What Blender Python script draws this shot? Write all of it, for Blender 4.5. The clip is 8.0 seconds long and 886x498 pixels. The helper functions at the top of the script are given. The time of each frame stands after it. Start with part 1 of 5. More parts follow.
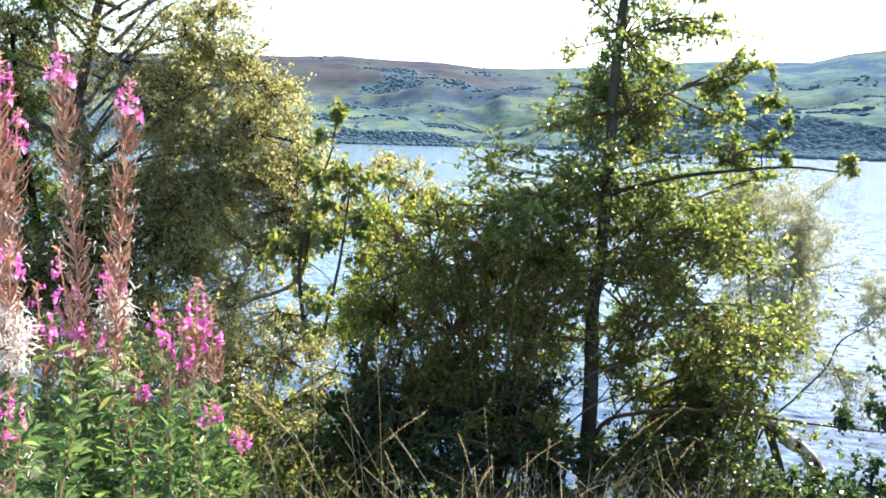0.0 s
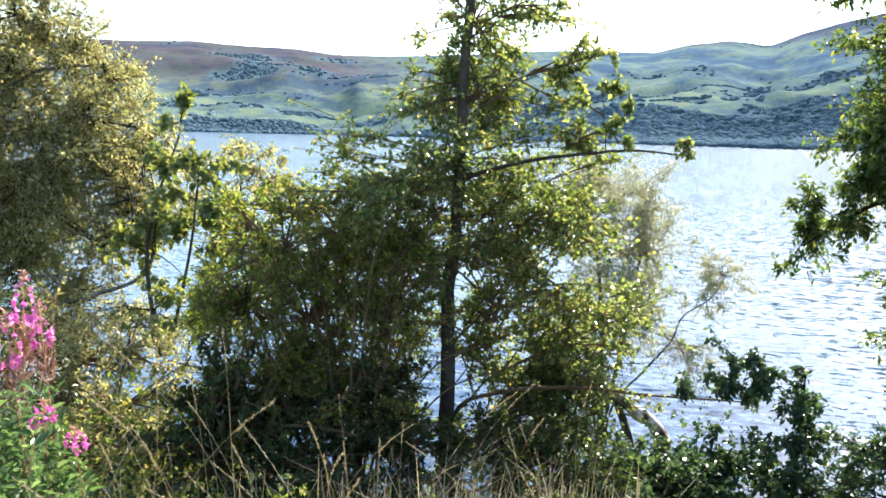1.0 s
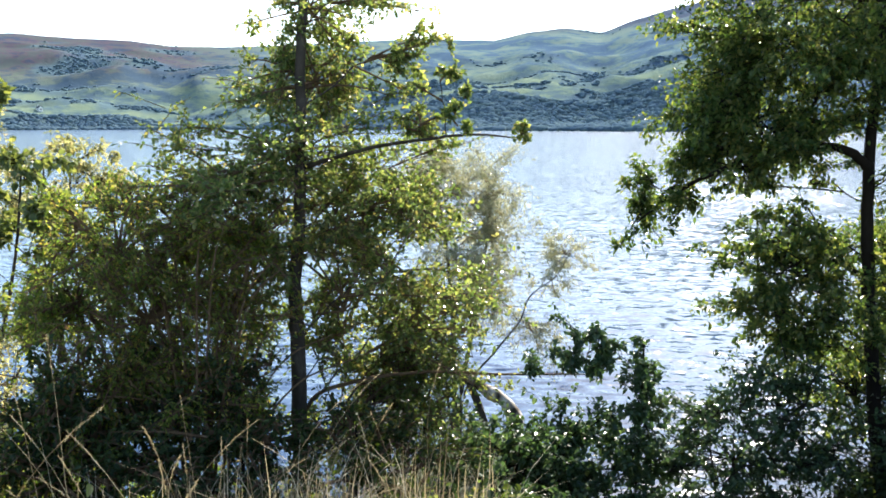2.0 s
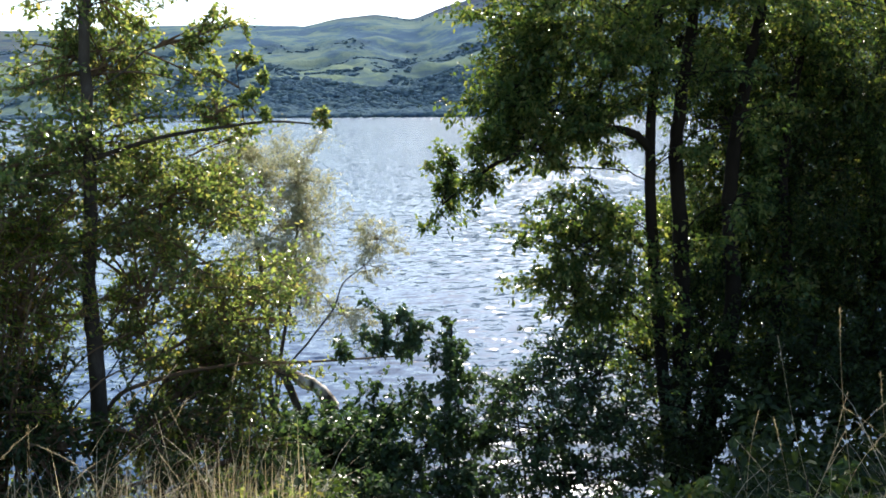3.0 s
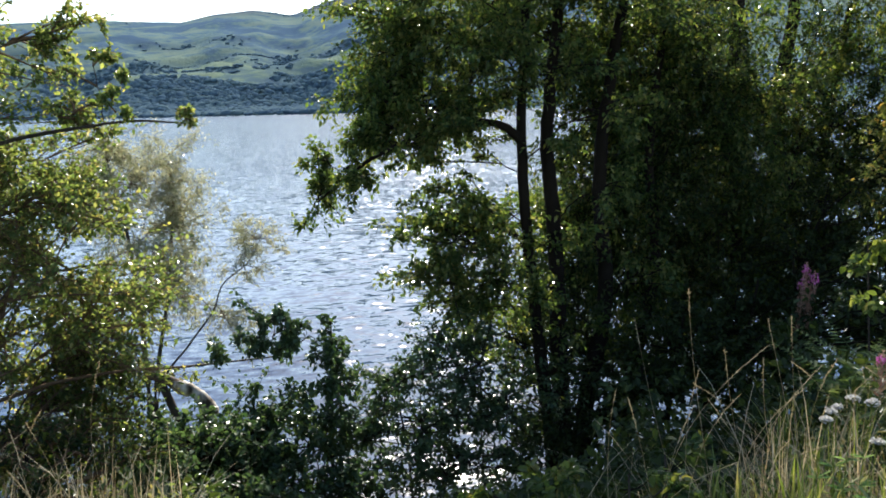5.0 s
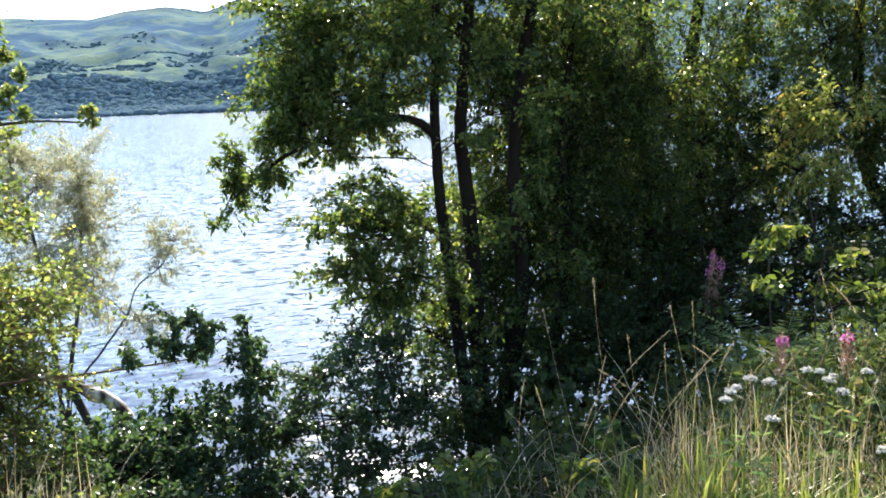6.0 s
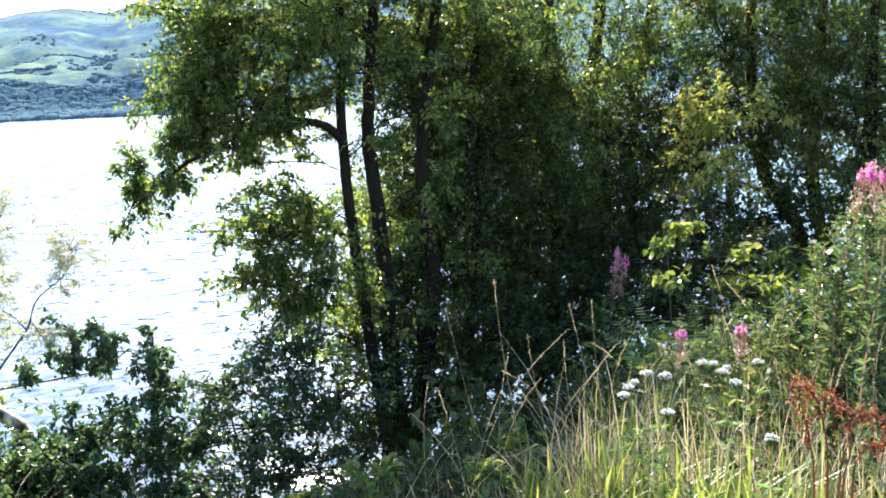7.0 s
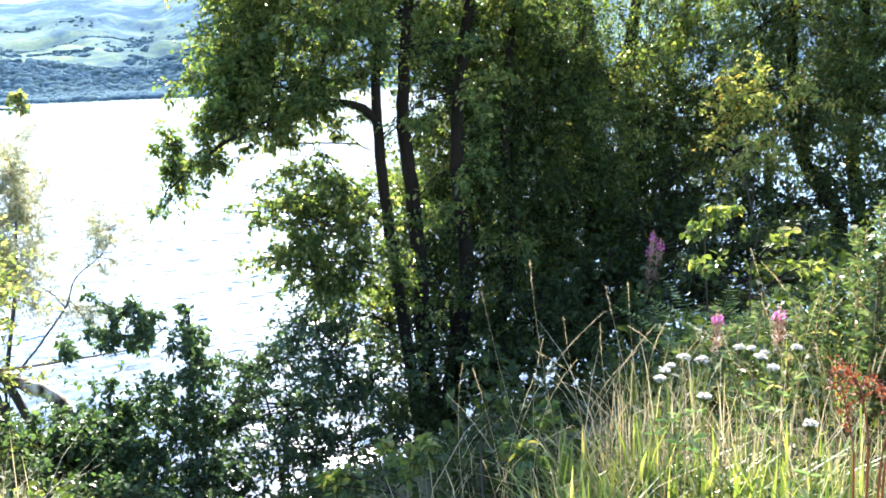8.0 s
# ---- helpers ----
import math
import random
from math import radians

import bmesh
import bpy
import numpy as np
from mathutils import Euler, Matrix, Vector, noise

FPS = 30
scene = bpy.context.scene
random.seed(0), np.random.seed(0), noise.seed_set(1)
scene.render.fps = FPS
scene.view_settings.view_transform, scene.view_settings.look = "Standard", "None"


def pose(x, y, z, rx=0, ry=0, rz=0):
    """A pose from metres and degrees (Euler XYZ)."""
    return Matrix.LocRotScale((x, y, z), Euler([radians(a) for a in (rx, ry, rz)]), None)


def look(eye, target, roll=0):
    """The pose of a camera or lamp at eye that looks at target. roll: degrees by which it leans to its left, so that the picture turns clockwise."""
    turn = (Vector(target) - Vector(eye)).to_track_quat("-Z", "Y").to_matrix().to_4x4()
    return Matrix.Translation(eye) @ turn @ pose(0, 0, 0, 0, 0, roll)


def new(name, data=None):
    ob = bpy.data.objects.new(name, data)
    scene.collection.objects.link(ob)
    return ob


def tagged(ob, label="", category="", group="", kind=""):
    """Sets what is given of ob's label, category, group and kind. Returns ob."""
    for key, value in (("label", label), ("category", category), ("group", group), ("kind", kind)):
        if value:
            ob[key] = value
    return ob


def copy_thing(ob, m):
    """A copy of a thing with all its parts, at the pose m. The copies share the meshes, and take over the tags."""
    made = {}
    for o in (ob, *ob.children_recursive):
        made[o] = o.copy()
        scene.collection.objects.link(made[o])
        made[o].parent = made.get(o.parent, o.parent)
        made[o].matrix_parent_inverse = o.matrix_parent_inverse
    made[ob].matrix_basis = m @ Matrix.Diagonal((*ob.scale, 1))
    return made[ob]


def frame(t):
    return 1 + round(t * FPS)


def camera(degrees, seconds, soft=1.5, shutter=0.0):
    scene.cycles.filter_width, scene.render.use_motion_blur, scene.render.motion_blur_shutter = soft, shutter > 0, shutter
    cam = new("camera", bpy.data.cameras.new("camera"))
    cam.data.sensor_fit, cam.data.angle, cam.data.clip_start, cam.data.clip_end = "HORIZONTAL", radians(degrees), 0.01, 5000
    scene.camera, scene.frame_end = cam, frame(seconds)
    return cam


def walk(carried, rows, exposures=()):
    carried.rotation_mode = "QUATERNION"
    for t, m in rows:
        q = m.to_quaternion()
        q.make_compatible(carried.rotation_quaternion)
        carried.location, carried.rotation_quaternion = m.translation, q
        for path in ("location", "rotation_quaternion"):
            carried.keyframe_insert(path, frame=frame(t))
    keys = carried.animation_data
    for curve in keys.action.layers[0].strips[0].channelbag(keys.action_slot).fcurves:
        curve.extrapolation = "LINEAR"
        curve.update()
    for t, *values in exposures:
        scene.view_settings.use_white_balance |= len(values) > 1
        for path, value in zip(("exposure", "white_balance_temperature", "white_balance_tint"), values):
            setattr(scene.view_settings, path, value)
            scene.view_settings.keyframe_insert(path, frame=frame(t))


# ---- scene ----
cam = camera(52.3, 8.0, soft=1.75)
PATH = [
    (0, (0.000, 0.000, 1.600), (0.000, 1.986, 1.367), 1.60),
    (0.5, (0.026, 0.022, 1.593), (0.221, 1.999, 1.361), 1.57),
    (1, (0.036, 0.022, 1.587), (0.344, 1.982, 1.335), 1.39),
    (1.5, (0.052, 0.038, 1.576), (0.488, 1.971, 1.298), 0.69),
    (2, (0.081, 0.038, 1.573), (0.705, 1.919, 1.302), -0.12),
    (2.2, (0.099, 0.044, 1.570), (0.827, 1.884, 1.278), -0.39),
    (3.3, (0.169, -0.043, 1.570), (1.185, 1.652, 1.267), -1.01),
    (3.5, (0.182, -0.047, 1.568), (1.205, 1.643, 1.258), -1.35),
    (4, (0.185, -0.058, 1.569), (1.227, 1.620, 1.249), -1.94),
    (4.5, (0.198, -0.063, 1.566), (1.295, 1.579, 1.248), -1.67),
    (4.7, (0.205, -0.069, 1.566), (1.337, 1.550, 1.250), -1.57),
    (5.8, (0.247, -0.102, 1.567), (1.552, 1.377, 1.238), -2.04),
    (6, (0.252, -0.116, 1.562), (1.569, 1.352, 1.231), -2.27),
    (6.5, (0.268, -0.141, 1.570), (1.646, 1.269, 1.237), -3.11),
    (7, (0.287, -0.155, 1.570), (1.735, 1.183, 1.234), -2.76),
    (7.5, (0.286, -0.155, 1.567), (1.751, 1.162, 1.221), -2.99),
    (8, (0.278, -0.143, 1.561), (1.672, 1.243, 1.192), -2.57),
]
EXPOSURES = [(0.0, 2.02, 6600, 11), (1.0, 1.98, 6600, 11), (1.5, 1.90, 6600, 11), (2.0, 1.78, 6600, 11), (2.4, 1.60, 6600, 11), (3.5, 1.30, 6600, 11), (4.7, 1.22, 6600, 11), (5.8, 1.76, 6600, 10), (6.5, 2.35, 6550, 11), (7.2, 2.65, 6450, 11), (8.0, 2.94, 6450, 11)]
walk(cam, [(t, look(eye, target, roll)) for t, eye, target, roll in PATH], EXPOSURES)

# ---- sky and sun ----
SUN_AZ, SUN_EL = 37.0, 35.0      # clockwise from +y, and above the horizon
to_sun = Vector((math.sin(radians(SUN_AZ)) * math.cos(radians(SUN_EL)), math.cos(radians(SUN_AZ)) * math.cos(radians(SUN_EL)), math.sin(radians(SUN_EL))))
world = bpy.data.worlds.new("sky")
scene.world = world
world.use_nodes = True
sky = world.node_tree.nodes.new("ShaderNodeTexSky")
sky.sky_type, sky.sun_disc = "NISHITA", False
sky.sun_elevation, sky.sun_rotation = radians(SUN_EL), radians(SUN_AZ)
sky.air_density, sky.dust_density, sky.ozone_density = 1.0, 0.4, 1.6
backing = world.node_tree.nodes["Background"]
world.node_tree.links.new(sky.outputs[0], backing.inputs[0])
backing.inputs[1].default_value = 0.12
sun_data = bpy.data.lights.new("sun", "SUN")
sun_data.energy, sun_data.angle, sun_data.color = 5.0, radians(0.6), (1.0, 0.94, 0.84)
sun = new("sun", sun_data)
sun.matrix_world = look(to_sun * 60, (0, 0, 0))


# ---- materials ----
def material(name):
    m = bpy.data.materials.new(name)
    m.use_nodes = True
    nt = m.node_tree
    return m, nt.nodes, nt.links, nt.nodes["Principled BSDF"]


def ramp(nodes, stops):
    r = nodes.new("ShaderNodeValToRGB")
    while len(r.color_ramp.elements) < len(stops):
        r.color_ramp.elements.new(0.5)
    for e, (at, c) in zip(r.color_ramp.elements, stops):
        e.position, e.color = at, (*c, 1)
    return r


def noise_node(nodes, links, scale, detail=4.0, rough=0.6, stretch=None, turn=0.0):
    co = nodes.new("ShaderNodeTexCoord")
    n = nodes.new("ShaderNodeTexNoise")
    n.inputs["Scale"].default_value, n.inputs["Detail"].default_value, n.inputs["Roughness"].default_value = scale, detail, rough
    if stretch:
        mp = nodes.new("ShaderNodeMapping")
        mp.vector_type = "TEXTURE"
        mp.inputs["Scale"].default_value = [1 / v for v in stretch]
        mp.inputs["Rotation"].default_value = (0, 0, radians(turn))
        links.new(co.outputs["Object"], mp.inputs["Vector"])
        links.new(mp.outputs["Vector"], n.inputs["Vector"])
    else:
        links.new(co.outputs["Object"], n.inputs["Vector"])
    return n


def leaf_material(name, stops, through_share=0.45, rough=0.42, tint=(1.6, 1.45, 0.5)):
    """Thin green tissue: colour differs from leaf to leaf, light passes through it."""
    m, nodes, links, bsdf = material(name)
    geo = nodes.new("ShaderNodeNewGeometry")
    r = ramp(nodes, stops)
    n = noise_node(nodes, links, 1.7, 3.0)
    mixv = nodes.new("ShaderNodeMath")
    mixv.operation = "MULTIPLY_ADD"
    links.new(n.outputs["Fac"], mixv.inputs[0])
    mixv.inputs[1].default_value = 0.9
    half = nodes.new("ShaderNodeMath")
    half.operation = "MULTIPLY_ADD"
    links.new(geo.outputs["Random Per Island"], half.inputs[0])
    half.inputs[1].default_value, half.inputs[2].default_value = 0.95, -0.42
    links.new(half.outputs[0], mixv.inputs[2])
    links.new(mixv.outputs[0], r.inputs[0])
    links.new(r.outputs[0], bsdf.inputs["Base Color"])
    bsdf.inputs["Roughness"].default_value = rough
    bsdf.inputs["Specular IOR Level"].default_value = 0.22
    tr = nodes.new("ShaderNodeBsdfTranslucent")
    mul = nodes.new("ShaderNodeMix")
    mul.data_type, mul.blend_type = "RGBA", "MULTIPLY"
    mul.inputs[0].default_value = 1.0
    links.new(r.outputs[0], mul.inputs[6])
    mul.inputs[7].default_value = (*[v * 1.5 for v in tint], 1)
    links.new(mul.outputs[2], tr.inputs[0])
    mix = nodes.new("ShaderNodeMixShader")
    mix.inputs[0].default_value = through_share
    links.new(bsdf.outputs[0], mix.inputs[1])
    links.new(tr.outputs[0], mix.inputs[2])
    links.new(mix.outputs[0], nodes["Material Output"].inputs[0])
    return m


def bark_material(name, stops, scale=14.0, depth=0.6):
    m, nodes, links, bsdf = material(name)
    n = noise_node(nodes, links, scale, 6.0, 0.65, (1, 1, 0.35))
    big = noise_node(nodes, links, 3.0, 3.0)
    add = nodes.new("ShaderNodeMath")
    add.operation = "MULTIPLY_ADD"
    links.new(big.outputs["Fac"], add.inputs[0])
    add.inputs[1].default_value = 0.6
    half = nodes.new("ShaderNodeMath")
    half.operation = "MULTIPLY_ADD"
    links.new(n.outputs["Fac"], half.inputs[0])
    half.inputs[1].default_value, half.inputs[2].default_value = 0.8, -0.2
    links.new(half.outputs[0], add.inputs[2])
    r = ramp(nodes, stops)
    links.new(add.outputs[0], r.inputs[0])
    links.new(r.outputs[0], bsdf.inputs["Base Color"])
    bump = nodes.new("ShaderNodeBump")
    bump.inputs["Strength"].default_value, bump.inputs["Distance"].default_value = depth, 0.01
    links.new(n.outputs["Fac"], bump.inputs["Height"])
    links.new(bump.outputs[0], bsdf.inputs["Normal"])
    bsdf.inputs["Roughness"].default_value = 0.9
    bsdf.inputs["Specular IOR Level"].default_value = 0.05
    return m


ALDER = leaf_material("alder_leaf", [(0.0, (0.026, 0.054, 0.016)), (0.45, (0.05, 0.088, 0.022)), (0.8, (0.096, 0.128, 0.032)), (1.0, (0.18, 0.17, 0.05))], 0.5, 0.3, (1.48, 1.45, 0.58))
SALLOW = leaf_material("sallow_leaf", [(0.0, (0.045, 0.075, 0.03)), (0.45, (0.094, 0.132, 0.052)), (0.82, (0.182, 0.212, 0.088)), (1.0, (0.29, 0.25, 0.115))], 0.52, 0.24, (1.4, 1.36, 0.65))
RUSTY = leaf_material("rusty_leaf", [(0.0, (0.052, 0.082, 0.021)), (0.5, (0.108, 0.152, 0.042)), (0.82, (0.195, 0.212, 0.064)), (1.0, (0.31, 0.215, 0.075))], 0.6, 0.34, (1.36, 1.4, 0.58))
OLIVE = leaf_material("olive_leaf", [(0.0, (0.125, 0.136, 0.062)), (0.5, (0.235, 0.235, 0.115)), (0.8, (0.34, 0.32, 0.178)), (1.0, (0.4, 0.32, 0.2))], 0.58, 0.3, (1.2, 1.16, 0.74))
SILVER = leaf_material("silver_leaf", [(0.0, (0.17, 0.185, 0.105)), (0.5, (0.285, 0.3, 0.18)), (1.0, (0.44, 0.42, 0.3))], 0.42, 0.25, (1.05, 1.0, 0.8))
# near-black green: deep shade low under the trees is put into it
DARK = leaf_material("shade_dark_leaf", [(0.0, (0.014, 0.026, 0.011)), (0.5, (0.026, 0.043, 0.017)), (1.0, (0.05, 0.072, 0.026))], 0.32, 0.4)
DEEP = leaf_material("common_alder_leaf", [(0.0, (0.024, 0.05, 0.02)), (0.45, (0.05, 0.085, 0.03)), (0.8, (0.095, 0.125, 0.04)), (1.0, (0.17, 0.16, 0.055))], 0.48, 0.3, (1.6, 1.45, 0.6))
COMMON = leaf_material("glossy_alder_leaf", [(0.0, (0.027, 0.053, 0.019)), (0.45, (0.057, 0.092, 0.031)), (0.8, (0.106, 0.136, 0.043)), (1.0, (0.175, 0.178, 0.066))], 0.5, 0.26, (1.4, 1.38, 0.66))
# the glossy alder leaf darkened, so shade behind the front stems is in the colour
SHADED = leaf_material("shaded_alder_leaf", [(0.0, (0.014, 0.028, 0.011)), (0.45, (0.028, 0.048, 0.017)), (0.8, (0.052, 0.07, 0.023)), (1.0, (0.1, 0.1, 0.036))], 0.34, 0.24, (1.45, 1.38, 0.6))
SAPLING = leaf_material("sapling_leaf", [(0.0, (0.022, 0.046, 0.022)), (0.5, (0.045, 0.078, 0.037)), (1.0, (0.09, 0.125, 0.058))], 0.34, 0.3, (1.2, 1.3, 0.7))
LUSH = leaf_material("lush_leaf", [(0.0, (0.045, 0.088, 0.038)), (0.45, (0.1, 0.156, 0.07)), (0.85, (0.185, 0.24, 0.125)), (1.0, (0.34, 0.28, 0.13))], 0.38, 0.3, (1.15, 1.25, 0.7))
PALE = leaf_material("pale_leaf", [(0.0, (0.06, 0.09, 0.04)), (0.5, (0.115, 0.148, 0.066)), (1.0, (0.22, 0.24, 0.13))], 0.38, 0.32)
YELLOW = leaf_material("yellowing_leaf", [(0.0, (0.1, 0.15, 0.042)), (0.45, (0.19, 0.235, 0.07)), (0.85, (0.34, 0.33, 0.11)), (1.0, (0.46, 0.27, 0.075))], 0.48, 0.36, (1.2, 1.15, 0.6))
GRASS = leaf_material("green_grass", [(0.0, (0.055, 0.09, 0.024)), (0.5, (0.11, 0.155, 0.042)), (0.85, (0.2, 0.225, 0.075)), (1.0, (0.36, 0.3, 0.15))], 0.38, 0.42, (1.35, 1.25, 0.6))
STRAW = leaf_material("dry_straw", [(0.0, (0.17, 0.132, 0.078)), (0.5, (0.325, 0.268, 0.168)), (1.0, (0.5, 0.435, 0.3))], 0.34, 0.6, (0.95, 0.9, 0.75))
FROND = leaf_material("fern_frond", [(0.0, (0.06, 0.1, 0.036)), (0.5, (0.105, 0.15, 0.06)), (1.0, (0.18, 0.215, 0.1))], 0.38, 0.75, (1.2, 1.2, 0.6))
FROND.node_tree.nodes["Principled BSDF"].inputs["Specular IOR Level"].default_value = 0.2
GREYISH = leaf_material("willowherb_leaf", [(0.0, (0.031, 0.056, 0.026)), (0.5, (0.067, 0.098, 0.047)), (0.85, (0.122, 0.15, 0.08)), (1.0, (0.27, 0.215, 0.11))], 0.34, 0.3, (1.2, 1.22, 0.65))
REDDISH = leaf_material("reddish_stem", [(0.0, (0.28, 0.14, 0.1)), (0.5, (0.45, 0.285, 0.22)), (1.0, (0.57, 0.42, 0.34))], 0.38, 0.55, (1, 0.9, 0.8))
FLUFF = leaf_material("seed_fluff", [(0.0, (0.5, 0.43, 0.38)), (0.5, (0.66, 0.6, 0.55)), (1.0, (0.82, 0.79, 0.75))], 0.5, 0.9, (0.8, 0.8, 0.8))
PINK = leaf_material("pink_petal", [(0.0, (0.5, 0.08, 0.32)), (0.5, (0.68, 0.17, 0.47)), (1.0, (0.8, 0.38, 0.62))], 0.45, 0.5, (0.9, 0.9, 0.9))
WHITE = leaf_material("white_floret", [(0.0, (0.35, 0.33, 0.29)), (0.5, (0.52, 0.5, 0.46)), (1.0, (0.7, 0.68, 0.65))], 0.3, 0.8, (0.8, 0.8, 0.8))
DOCK = leaf_material("dock_seed", [(0.0, (0.08, 0.024, 0.012)), (0.5, (0.17, 0.05, 0.022)), (1.0, (0.3, 0.11, 0.05))], 0.3, 0.6, (1, 0.8, 0.7))
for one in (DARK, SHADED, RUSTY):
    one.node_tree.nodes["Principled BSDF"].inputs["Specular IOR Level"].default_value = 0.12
GREY_BARK = bark_material("grey_bark", [(0.2, (0.022, 0.018, 0.014)), (0.55, (0.056, 0.046, 0.037)), (0.85, (0.14, 0.128, 0.108))])
DARK_BARK = bark_material("dark_bark", [(0.2, (0.007, 0.0055, 0.004)), (0.6, (0.018, 0.014, 0.01)), (0.9, (0.045, 0.037, 0.028))])
BROWN_TWIG = bark_material("brown_twig", [(0.2, (0.045, 0.028, 0.016)), (0.55, (0.125, 0.08, 0.046)), (0.85, (0.25, 0.185, 0.12))])
BIRCH_BARK = bark_material("birch_bark", [(0.25, (0.03, 0.026, 0.022)), (0.5, (0.09, 0.08, 0.07)), (0.78, (0.36, 0.34, 0.31))], 9.0)
DEAD_WOOD = bark_material("dead_wood", [(0.42, (0.045, 0.036, 0.026)), (0.52, (0.3, 0.25, 0.19)), (0.64, (0.66, 0.61, 0.53))], 12.0, 1.0)


def ground_material():
    m, nodes, links, bsdf = material("bank_soil")
    n, fine = noise_node(nodes, links, 1.3, 6.0), noise_node(nodes, links, 22.0, 5.0, 0.7)
    add = nodes.new("ShaderNodeMath")
    add.operation = "ADD"
    links.new(n.outputs["Fac"], add.inputs[0])
    links.new(fine.outputs["Fac"], add.inputs[1])
    r = ramp(nodes, [(0.38, (0.026, 0.026, 0.012)), (0.48, (0.045, 0.055, 0.019)), (0.56, (0.07, 0.08, 0.028)), (0.66, (0.105, 0.088, 0.045))])
    half = nodes.new("ShaderNodeMath")
    half.operation = "MULTIPLY"
    links.new(add.outputs[0], half.inputs[0])
    half.inputs[1].default_value = 0.5
    links.new(half.outputs[0], r.inputs[0])
    links.new(r.outputs[0], bsdf.inputs["Base Color"])
    bump = nodes.new("ShaderNodeBump")
    bump.inputs["Strength"].default_value, bump.inputs["Distance"].default_value = 0.9, 0.03
    links.new(fine.outputs["Fac"], bump.inputs["Height"])
    links.new(bump.outputs[0], bsdf.inputs["Normal"])
    bsdf.inputs["Roughness"].default_value = 0.95
    return m


def hill_material():
    """Rough grazing, bracken and heather in patches, greener low down, browner on the tops, hazed blue in the colours.
    """
    m, nodes, links, bsdf = material("hillside")
    patch, fine = noise_node(nodes, links, 0.0045, 7.0, 0.62, (1, 1, 2.0)), noise_node(nodes, links, 0.03, 5.0, 0.7, (1, 1, 2.5))
    mixf = nodes.new("ShaderNodeMath")
    mixf.operation = "MULTIPLY_ADD"
    links.new(fine.outputs["Fac"], mixf.inputs[0])
    mixf.inputs[1].default_value = 0.9
    sub = nodes.new("ShaderNodeMath")
    sub.operation = "SUBTRACT"
    links.new(patch.outputs["Fac"], sub.inputs[0])
    sub.inputs[1].default_value = 0.445
    links.new(sub.outputs[0], mixf.inputs[2])
    # the blue haze of distance is mixed into these three ramps
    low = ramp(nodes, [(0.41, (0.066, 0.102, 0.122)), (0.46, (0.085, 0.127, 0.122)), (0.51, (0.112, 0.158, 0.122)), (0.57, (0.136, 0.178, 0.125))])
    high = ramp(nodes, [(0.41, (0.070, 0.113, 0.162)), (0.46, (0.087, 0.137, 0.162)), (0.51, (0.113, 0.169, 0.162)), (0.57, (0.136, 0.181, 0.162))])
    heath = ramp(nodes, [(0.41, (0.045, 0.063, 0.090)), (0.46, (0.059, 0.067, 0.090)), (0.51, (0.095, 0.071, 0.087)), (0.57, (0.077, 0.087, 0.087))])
    for one in (low, high, heath):
        links.new(mixf.outputs[0], one.inputs[0])
    geo = nodes.new("ShaderNodeNewGeometry")
    sep = nodes.new("ShaderNodeSeparateXYZ")
    links.new(geo.outputs["Position"], sep.inputs[0])

    def blend(fac, a, b):
        mix = nodes.new("ShaderNodeMix")
        mix.data_type = "RGBA"
        links.new(fac, mix.inputs[0])
        links.new(a, mix.inputs[6])
        links.new(b, mix.inputs[7])
        return mix.outputs[2]

    def span(axis, start, end):
        part = nodes.new("ShaderNodeMapRange")
        part.inputs["From Min"].default_value, part.inputs["From Max"].default_value = start, end
        links.new(sep.outputs[axis], part.inputs["Value"])
        return part.outputs[0]

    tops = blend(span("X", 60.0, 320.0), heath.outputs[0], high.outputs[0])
    # highest ground greyed and blued: a farther ridge's haze put into colour
    hazy_ridge = ramp(nodes, [(0.42, (0.060, 0.078, 0.110)), (0.56, (0.084, 0.102, 0.132))])
    links.new(mixf.outputs[0], hazy_ridge.inputs[0])
    tops = blend(span("Z", 212.0, 240.0), tops, hazy_ridge.outputs[0])
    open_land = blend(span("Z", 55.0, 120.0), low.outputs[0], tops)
    # woodland ground, with the same haze blue in its colour
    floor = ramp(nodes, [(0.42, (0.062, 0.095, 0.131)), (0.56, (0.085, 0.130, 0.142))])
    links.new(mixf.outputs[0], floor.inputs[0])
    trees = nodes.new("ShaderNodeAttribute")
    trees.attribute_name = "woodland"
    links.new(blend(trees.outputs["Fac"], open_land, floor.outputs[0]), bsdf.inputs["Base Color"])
    bsdf.inputs["Roughness"].default_value = 1.0
    bsdf.inputs["Specular IOR Level"].default_value = 0.0
    tuft = noise_node(nodes, links, 0.16, 4.0, 0.7)
    bump = nodes.new("ShaderNodeBump")
    bump.inputs["Strength"].default_value, bump.inputs["Distance"].default_value = 0.8, 2.5
    links.new(tuft.outputs["Fac"], bump.inputs["Height"])
    links.new(bump.outputs[0], bsdf.inputs["Normal"])
    return m


